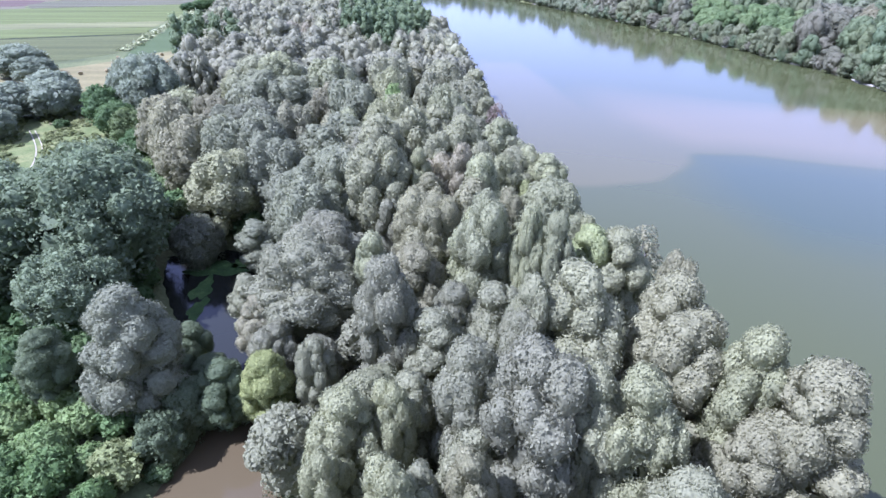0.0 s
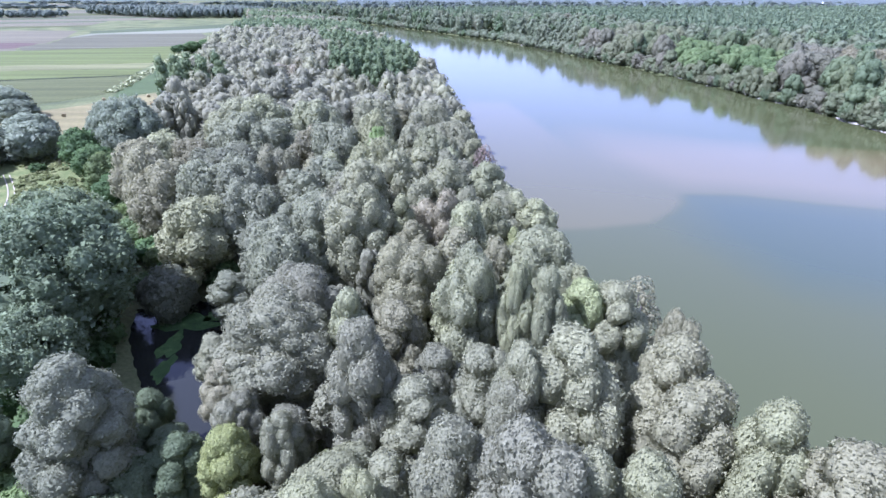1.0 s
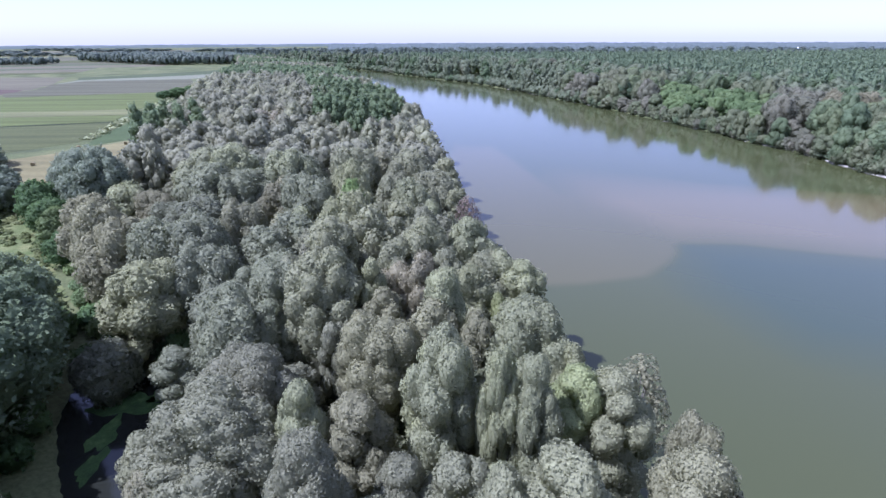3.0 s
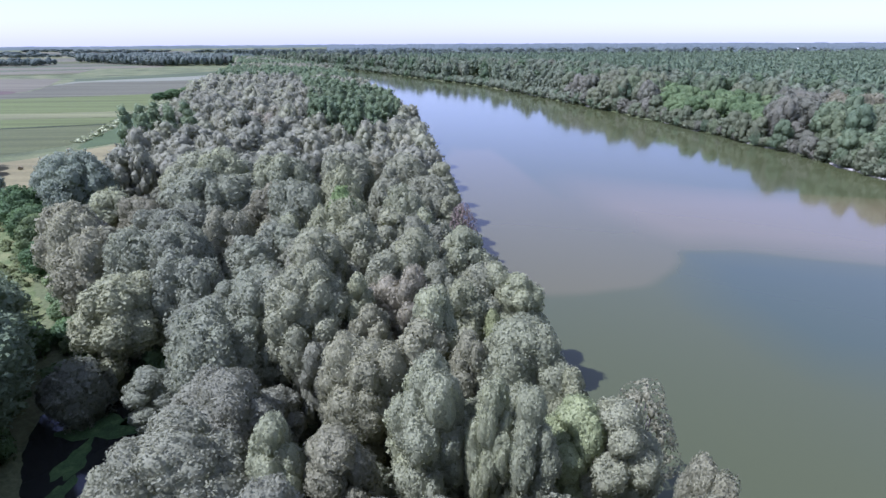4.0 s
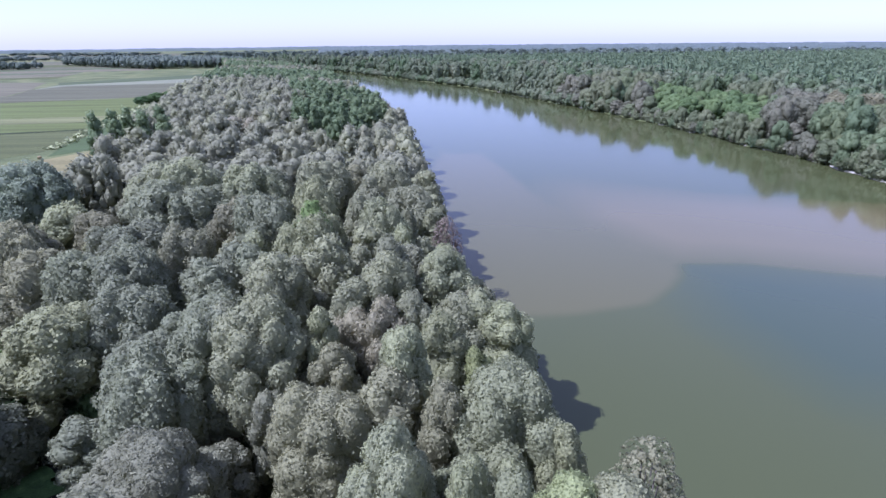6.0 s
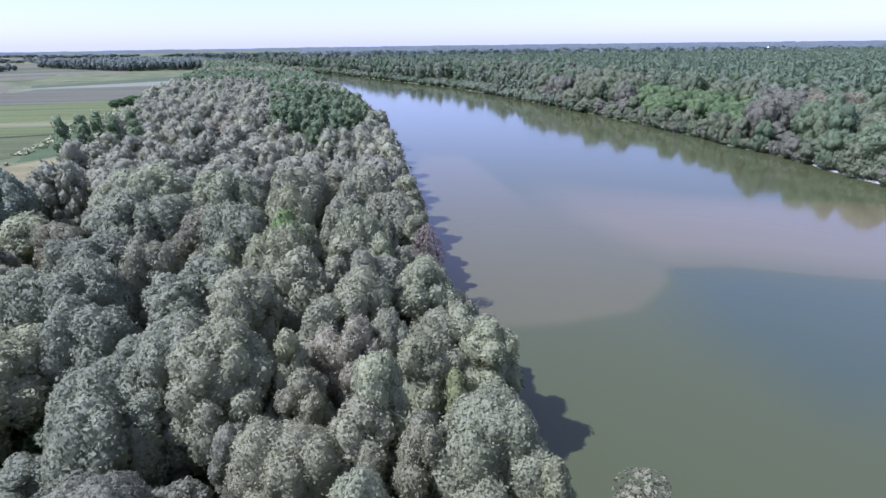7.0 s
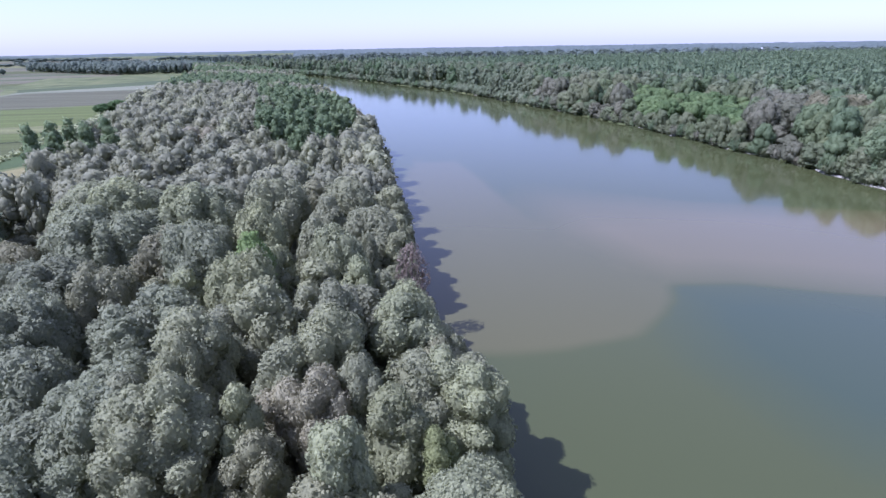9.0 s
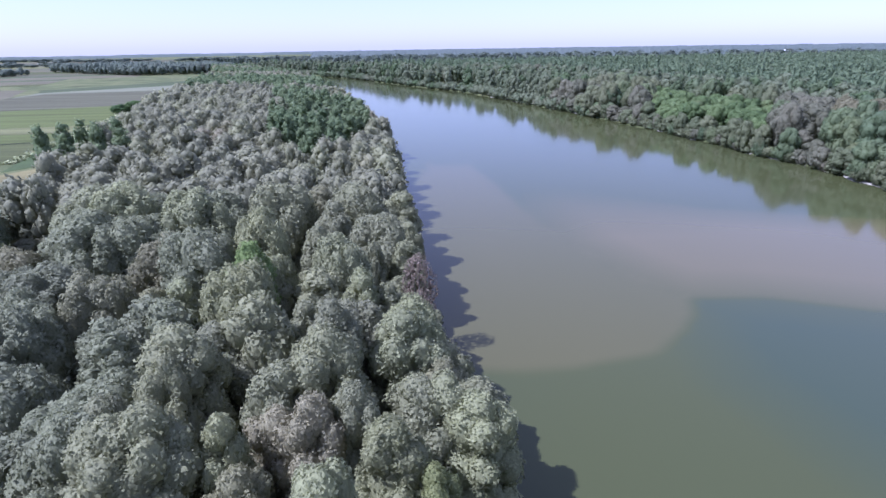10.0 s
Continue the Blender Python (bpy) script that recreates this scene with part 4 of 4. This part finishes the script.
field([(-262, 338), (-186, 361), (-166, 292), (-182, 267), (-330, 200), (-420, 285)], 0.3, c_olive, "olive-green low crop field")
field([(-242, 347), (-187, 364), (-186, 361), (-262, 338), (-420, 285), (-420, 290)], 0.7, c_dark, "dark grassy field margin")
field([(-367, 525), (-245, 568), (-212, 498), (-204, 430), (-291, 419), (-480, 354), (-520, 470)], 0.4, c_light, "light green crop field with faint rows")
field([(-291, 419), (-204, 430), (-196, 396), (-270, 389), (-470, 315), (-480, 354)], 0.4, c_pale, "pale yellow-green crop strip")
field([(-270, 389), (-196, 396), (-188, 366), (-243, 350), (-420, 292), (-470, 315)], 0.4, c_light, "light green crop strip")
field([(-419, 680), (-414, 733), (-295, 761), (-262, 691), (-245, 571), (-367, 528), (-395, 564), (-391, 605)], 0.5, c_brown, "brownish dry grass field")
field([(-581, 824), (-483, 814), (-424, 689), (-394, 605), (-400, 566), (-372, 528), (-520, 475), (-760, 560)], 0.05, c_tan, "bare tan ploughed field")
field([(-432, 615), (-403, 606), (-390, 574), (-387, 552), (-560, 500), (-640, 560)], 0.2, c_red, "red-brown ploughed strip")
field([(-419, 684), (-433, 754), (-328, 846), (-272, 925), (-255, 878), (-295, 765), (-412, 737)], 0.15, c_strip, "pale cut hay strip")
field([(-460, 800), (-364, 936), (-315, 1035), (-280, 942), (-328, 850), (-436, 758)], 0.5, c_green, "green crop strip")
field([(-165, 305), (-206, 490), (-195, 500), (-140, 335), (-139, 306), (-157, 280)], 0.35, c_teal, "blue-green crop wedge beside the wood")
rngf = np.random.default_rng(8)
along, across = Vector((0.94, 0.33)), Vector((-0.33, 0.94))
start = Vector((-640, 870))
offs = [0, 45, 75, 160, 210, 330, 390, 520, 700, 800, 1050, 1300, 1700, 2300]
for k, (o0, o1) in enumerate(zip(offs, offs[1:])):
    w0 = rngf.uniform(500, 1400)
    ends = [-1800 - o0, -w0 * 0.5, 120 if o1 < 300 else 230]
    for e0, e1 in zip(ends, ends[1:]):
        q = [start + across * (o0 + 4) + along * e0, start + across * (o0 + 4) + along * e1, start + across * o1 + along * e1, start + across * o1 + along * e0]
        m_ = [c_tan, c_brown, c_green, c_pale, c_olive, c_strip, c_dark][rngf.choice(7, p=[0.3, 0.3, 0.1, 0.06, 0.12, 0.07, 0.05])]
        field([(v.x, v.y) for v in q], rngf.uniform(0, 0.6), m_, "distant farm field strip on the plain")

# tree rows and copses on the plain
for x, y, r, top in [(-205, 505, 8, 14), (-195, 510, 8, 15), (-186, 515, 9, 15), (-214, 500, 7, 12), (-184, 536, 8, 17), (-172, 560, 7, 19)]:
    broad.plant(x, y, r, top, leaf_green, "dark green broadleaf tree in a field hedge", "hedge trees")
copse = ready(5, 120, True, 6.0, 40, 2.2)
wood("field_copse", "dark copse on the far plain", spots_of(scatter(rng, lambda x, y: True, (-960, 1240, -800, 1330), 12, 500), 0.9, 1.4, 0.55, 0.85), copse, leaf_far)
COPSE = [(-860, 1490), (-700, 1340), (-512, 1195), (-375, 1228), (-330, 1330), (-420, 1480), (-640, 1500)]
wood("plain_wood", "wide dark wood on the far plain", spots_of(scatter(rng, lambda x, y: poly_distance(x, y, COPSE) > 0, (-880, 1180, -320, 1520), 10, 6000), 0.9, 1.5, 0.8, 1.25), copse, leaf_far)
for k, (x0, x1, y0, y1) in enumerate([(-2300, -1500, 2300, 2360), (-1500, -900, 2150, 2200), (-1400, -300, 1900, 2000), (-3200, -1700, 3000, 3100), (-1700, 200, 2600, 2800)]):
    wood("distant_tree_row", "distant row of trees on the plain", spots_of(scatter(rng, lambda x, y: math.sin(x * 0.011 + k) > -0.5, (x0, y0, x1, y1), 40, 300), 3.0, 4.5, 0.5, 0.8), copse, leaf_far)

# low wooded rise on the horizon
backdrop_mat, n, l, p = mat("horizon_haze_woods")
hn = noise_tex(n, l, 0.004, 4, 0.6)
# dull blue-green, with the haze of the distance mixed into the base colour
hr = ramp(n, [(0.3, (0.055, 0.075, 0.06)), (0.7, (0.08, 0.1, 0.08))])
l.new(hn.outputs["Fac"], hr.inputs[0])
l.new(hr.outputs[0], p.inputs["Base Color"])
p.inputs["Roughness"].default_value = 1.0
hv, hf = [], []
for k in range(361):
    a = radians(-75 + 150 * k / 360)
    hgt = 23.5 + 1.2 * math.sin(k * 0.21) + 0.9 * math.sin(k * 0.63 + 1) + 0.9 * math.sin(k * 1.7)
    for rr, zz in ((4450, 4), (4500, hgt * 0.8), (4600, hgt), (4700, 4)):
        hv.append((rr * math.sin(a), rr * math.cos(a), zz))
for k in range(360):
    for c in range(3):
        i_ = k * 4 + c
        hf.append((i_, i_ + 1, i_ + 5, i_ + 4))
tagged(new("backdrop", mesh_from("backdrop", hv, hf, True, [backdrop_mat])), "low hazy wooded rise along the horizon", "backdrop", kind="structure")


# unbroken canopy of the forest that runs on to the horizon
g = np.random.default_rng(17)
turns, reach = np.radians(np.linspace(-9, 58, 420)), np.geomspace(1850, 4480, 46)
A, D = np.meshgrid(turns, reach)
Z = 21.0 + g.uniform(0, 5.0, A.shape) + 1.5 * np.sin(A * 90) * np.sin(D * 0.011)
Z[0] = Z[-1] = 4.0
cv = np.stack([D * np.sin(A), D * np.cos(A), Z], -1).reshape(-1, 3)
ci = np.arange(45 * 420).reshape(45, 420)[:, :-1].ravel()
# same material as the rise, so its haze is painted too
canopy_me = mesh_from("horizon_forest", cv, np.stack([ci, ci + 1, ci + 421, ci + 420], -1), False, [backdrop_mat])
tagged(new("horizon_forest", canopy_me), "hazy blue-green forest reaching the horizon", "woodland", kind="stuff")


# ---- small things of the plain and the banks ----
straw = ground_material("straw", [(0.3, (0.16, 0.13, 0.065)), (0.5, (0.24, 0.2, 0.1)), (0.7, (0.3, 0.25, 0.13))], 2.0, ((1, 1, 1), 0), 9.0, 0.35)


def bale(x, y, turn):
    bm = bmesh.new()
    bmesh.ops.create_cone(bm, cap_ends=True, segments=24, radius1=0.75, radius2=0.75, depth=1.3)
    bmesh.ops.bevel(bm, geom=[e for e in bm.edges if len(e.link_faces) == 2 and any(len(f.verts) > 4 for f in e.link_faces)], offset=0.1, segments=2, affect="EDGES")
    bmesh.ops.rotate(bm, verts=bm.verts, matrix=Matrix.Rotation(radians(90), 3, "X"))
    for v in bm.verts:
        v.co += 0.03 * Vector((noise.noise(v.co * 3), noise.noise(v.co * 3 + Vector((5, 0, 0))), noise.noise(v.co * 3 + Vector((0, 7, 0)))))
        v.co.z = max(v.co.z, -0.68)
    me = bpy.data.meshes.new("hay_bale")
    bm.to_mesh(me)
    bm.free()
    me.materials.append(straw)
    ob = new("hay_bale", me)
    ob.matrix_basis = pose(x, y, 5.02 + 0.68, 0, 0, turn)
    return tagged(ob, "round straw bale lying on the stubble field", "hay bale", "bales on the stubble")


for x, y, turn in [(-153, 237, 20), (-145, 243, 70), (-157, 275, 110), (-140, 284, 40), (-128, 262, 150)]:
    bale(x, y, turn)

# pale heaps of cut brush in a long row
brush = ground_material("pale_dry_brush", [(0.3, (0.2, 0.23, 0.1)), (0.5, (0.32, 0.345, 0.17)), (0.7, (0.42, 0.43, 0.25))], 1.0, ((1, 1, 1), 0), 4.0, 0.3)
g = np.random.default_rng(4)
hv, hq = [], []
line = np.array([(-167, 297), (-167, 312), (-177, 347), (-191, 412), (-211, 503)], float)
for k in range(1500):
    y = g.uniform(297, 503)
    if math.sin(y * 0.42) + math.sin(y * 0.17 + 1) < -0.9:
        continue
    x = np.interp(y, line[:, 1], line[:, 0]) + g.normal(0, 1.8)
    c = np.array((x, y, 5.2 + abs(g.normal(0, 0.7))))
    a, b2 = unit(g.normal(size=3) * (1, 1, 0.35)), unit(g.normal(size=3))
    b2 = unit(b2 - a * (a @ b2))
    s1, s2 = g.uniform(0.6, 1.6), g.uniform(0.2, 0.55)
    i_ = len(hv)
    hv += [c - a * s1, c + b2 * s2, c + a * s1, c - b2 * s2]
    hq.append((i_, i_ + 1, i_ + 2, i_ + 3))
tagged(new("brush_row", mesh_from("brush_row", [tuple(q) for q in hv], hq, False, [brush])), "long row of pale dried cut brush heaps", "brush", kind="stuff")

# wheel track through the clearing: two worn ruts
rut = ground_material("worn_pale_soil", [(0.3, (0.22, 0.2, 0.14)), (0.7, (0.34, 0.31, 0.23))], 1.0, ((1, 1, 1), 0), 6.0, 0.25)
clearing_mat = ground_material("sunny_meadow", [(0.3, (0.075, 0.1, 0.03)), (0.5, (0.11, 0.13, 0.045)), (0.7, (0.155, 0.16, 0.06))], 0.25, ((1, 1, 1), 0), 2.5, 0.35)
MEADOW = [(-160, 120), (-128, 175), (-108, 178), (-95, 158), (-78, 128), (-66, 112), (-80, 96), (-110, 90)]


def sheet(name, poly, step, lift, material, bump=0.0):
    """A sheet that follows the ground inside a polygon."""
    xs_, ys_ = [q[0] for q in poly], [q[1] for q in poly]
    gx, gy = np.arange(min(xs_), max(xs_) + step, step), np.arange(min(ys_), max(ys_) + step, step)
    X, Y = np.meshgrid(gx, gy)
    d = poly_distance(X, Y, poly)
    Z = ground_z(X, Y) + lift * np.clip(d / 2 + 0.2, -1, 1) + bump * np.sin(X * 1.3 + 2 * np.sin(Y * 0.7)) * np.sin(Y * 1.1)
    ok = d > -step * 1.5
    idx = -np.ones(X.shape, int)
    idx[ok] = np.arange(ok.sum())
    v = np.stack([X[ok], Y[ok], Z[ok]], -1)
    f = [(idx[r, c], idx[r, c + 1], idx[r + 1, c + 1], idx[r + 1, c]) for r in range(X.shape[0] - 1) for c in range(X.shape[1] - 1) if min(idx[r, c], idx[r, c + 1], idx[r + 1, c + 1], idx[r + 1, c]) >= 0]
    return new(name, mesh_from(name, v, [tuple(int(k) for k in q) for q in f], True, [material]))


tagged(sheet("meadow", MEADOW, 1.2, 0.25, clearing_mat, 0.08), "sunny yellow-green meadow in a forest clearing", "meadow", kind="structure")
herb_kinds = []
for k in range(4):
    gq = np.random.default_rng(300 + k)
    herb_kinds.append(crown_arrays(gq, lobes_bush(gq, 1.0, 1.3), 50, 0.45, level=1, top_level=1))
herb_places = scatter(rng, lambda x, y: poly_distance(x, y, MEADOW) > 0.5 and math.sin(x * 0.4 + 1.5 * math.sin(y * 0.21)) + math.sin(y * 0.35) > -0.5 and abs(x + 96 + 0.62 * (y - 118)) > 3.2, (-160, 92, -64, 178), 1.7, 4000)
leaf_herb = leaf_material("meadow_herb_leaves", (0.130, 0.162, 0.061), (0.173, 0.205, 0.072), (0.216, 0.238, 0.088), (0.259, 0.248, 0.121), tinted=True)
wood("meadow_herbs", "tall yellow-green herbs and grasses in the clearing", spots_of(herb_places, 0.6, 1.5, 0.5, 1.1), herb_kinds, leaf_herb)
for side in (-0.85, 0.85):
    v, f = [], []
    for k in range(30):
        y = 118 + 1.3 * k
        x = -96 - 0.62 * (y - 118) + 2.2 * math.sin((y - 118) * 0.09) + side
        z = float(ground_z(x, y)) + 0.36
        v += [(x - 0.17, y, z), (x + 0.17, y, z + 0.01)]
        if k:
            f.append((2 * k - 2, 2 * k - 1, 2 * k + 1, 2 * k))
    tagged(new("track", mesh_from("track", v, f, True, [rut])), "worn pale wheel rut through the meadow", "track", kind="structure")

# duckweed on the pool
weed = ground_material("duckweed", [(0.35, (0.035, 0.06, 0.02)), (0.55, (0.05, 0.09, 0.025)), (0.7, (0.09, 0.14, 0.04))], 0.5, ((1, 1, 1), 0), 5.0, 0.4)
wv, wf = [], []
for cx, cy, rx, ry in [(-41, 84.5, 5.0, 2.6), (-36, 86.5, 3.2, 1.4), (-41, 78, 1.6, 3.6), (-39.5, 72, 1.2, 3.2)]:
    i_ = len(wv)
    ring = 28
    wv.append((cx, cy, 1.012))
    for k in range(ring):
        a = 2 * math.pi * k / ring
        q = 1 + 0.22 * math.sin(3 * a + cx) + 0.13 * math.sin(7 * a + cy)
        wv.append((cx + rx * q * math.cos(a), cy + ry * q * math.sin(a), 1.012))
    wf += [(i_, i_ + 1 + k, i_ + 1 + (k + 1) % ring) for k in range(ring)]
tagged(new("duckweed", mesh_from("duckweed", wv, wf, False, [weed])), "green duckweed mats floating on the pool", "duckweed", kind="stuff")

# pale sand along the far bank
sand = ground_material("pale_sand", [(0.3, (0.2, 0.19, 0.15)), (0.7, (0.32, 0.3, 0.25))], 0.5, ((1, 1, 1), 0), 3.0, 0.3)
for y0, y1, wd in [(205, 253, 0.7), (286, 291, 0.7), (301, 305, 0.6), (344, 348, 0.5), (377, 381, 0.6), (472, 480, 0.7), (565, 585, 0.8), (622, 636, 0.8)]:
    v, f = [], []
    n_ = max(6, int((y1 - y0) / 2))
    for k in range(n_ + 1):
        y = y0 + (y1 - y0) * k / n_
        w = wd * (0.35 + 0.65 * math.sin(math.pi * k / n_)) * (1 + 0.3 * math.sin(k * 1.7))
        x = float(far_x(y))
        v += [(x - 0.6 - w * 0.6, y, -0.1), (x - 0.3, y, 0.35), (x + 0.5 + 0.4 * w, y, 0.35 + 0.6 * w)]
        if k:
            b3 = 3 * k
            f += [(b3 - 3, b3 - 2, b3 + 1, b3), (b3 - 2, b3 - 1, b3 + 2, b3 + 1)]
    tagged(new("sand_bank", mesh_from("sand_bank", v, f, True, [sand])), "pale sandy edge of the far bank", "sand bank", kind="structure")

# small white tower above the distant forest
white = ground_material("white_plaster", [(0.3, (0.75, 0.75, 0.73)), (0.7, (0.82, 0.82, 0.8))], 0.3, ((1, 1, 1), 0), 2.0, 0.05)
tower = new("white_tower")
tower.location = (985, 1495, 5)
tower.scale = (0.6, 0.6, 0.8)
tv, tf = tube([(0, 0, 0), (0, 0, 14), (0, 0, 24)], [1.6, 1.3, 1.2], 12)
shaft = new("shaft", mesh_from("shaft", [tuple(q) for q in tv], tf, True, [white]))
tv, tf = tube([(0, 0, 23.5), (0, 0, 25), (0, 0, 28), (0, 0, 29.5), (0, 0, 30)], [1.2, 3.0, 3.2, 1.6, 0.1], 16)
tank = new("tank", mesh_from("tank", [tuple(q) for q in tv], tf, True, [white]))
shaft.parent = tank.parent = tower
tagged(tower, "small white water tower above distant forest", "tower")
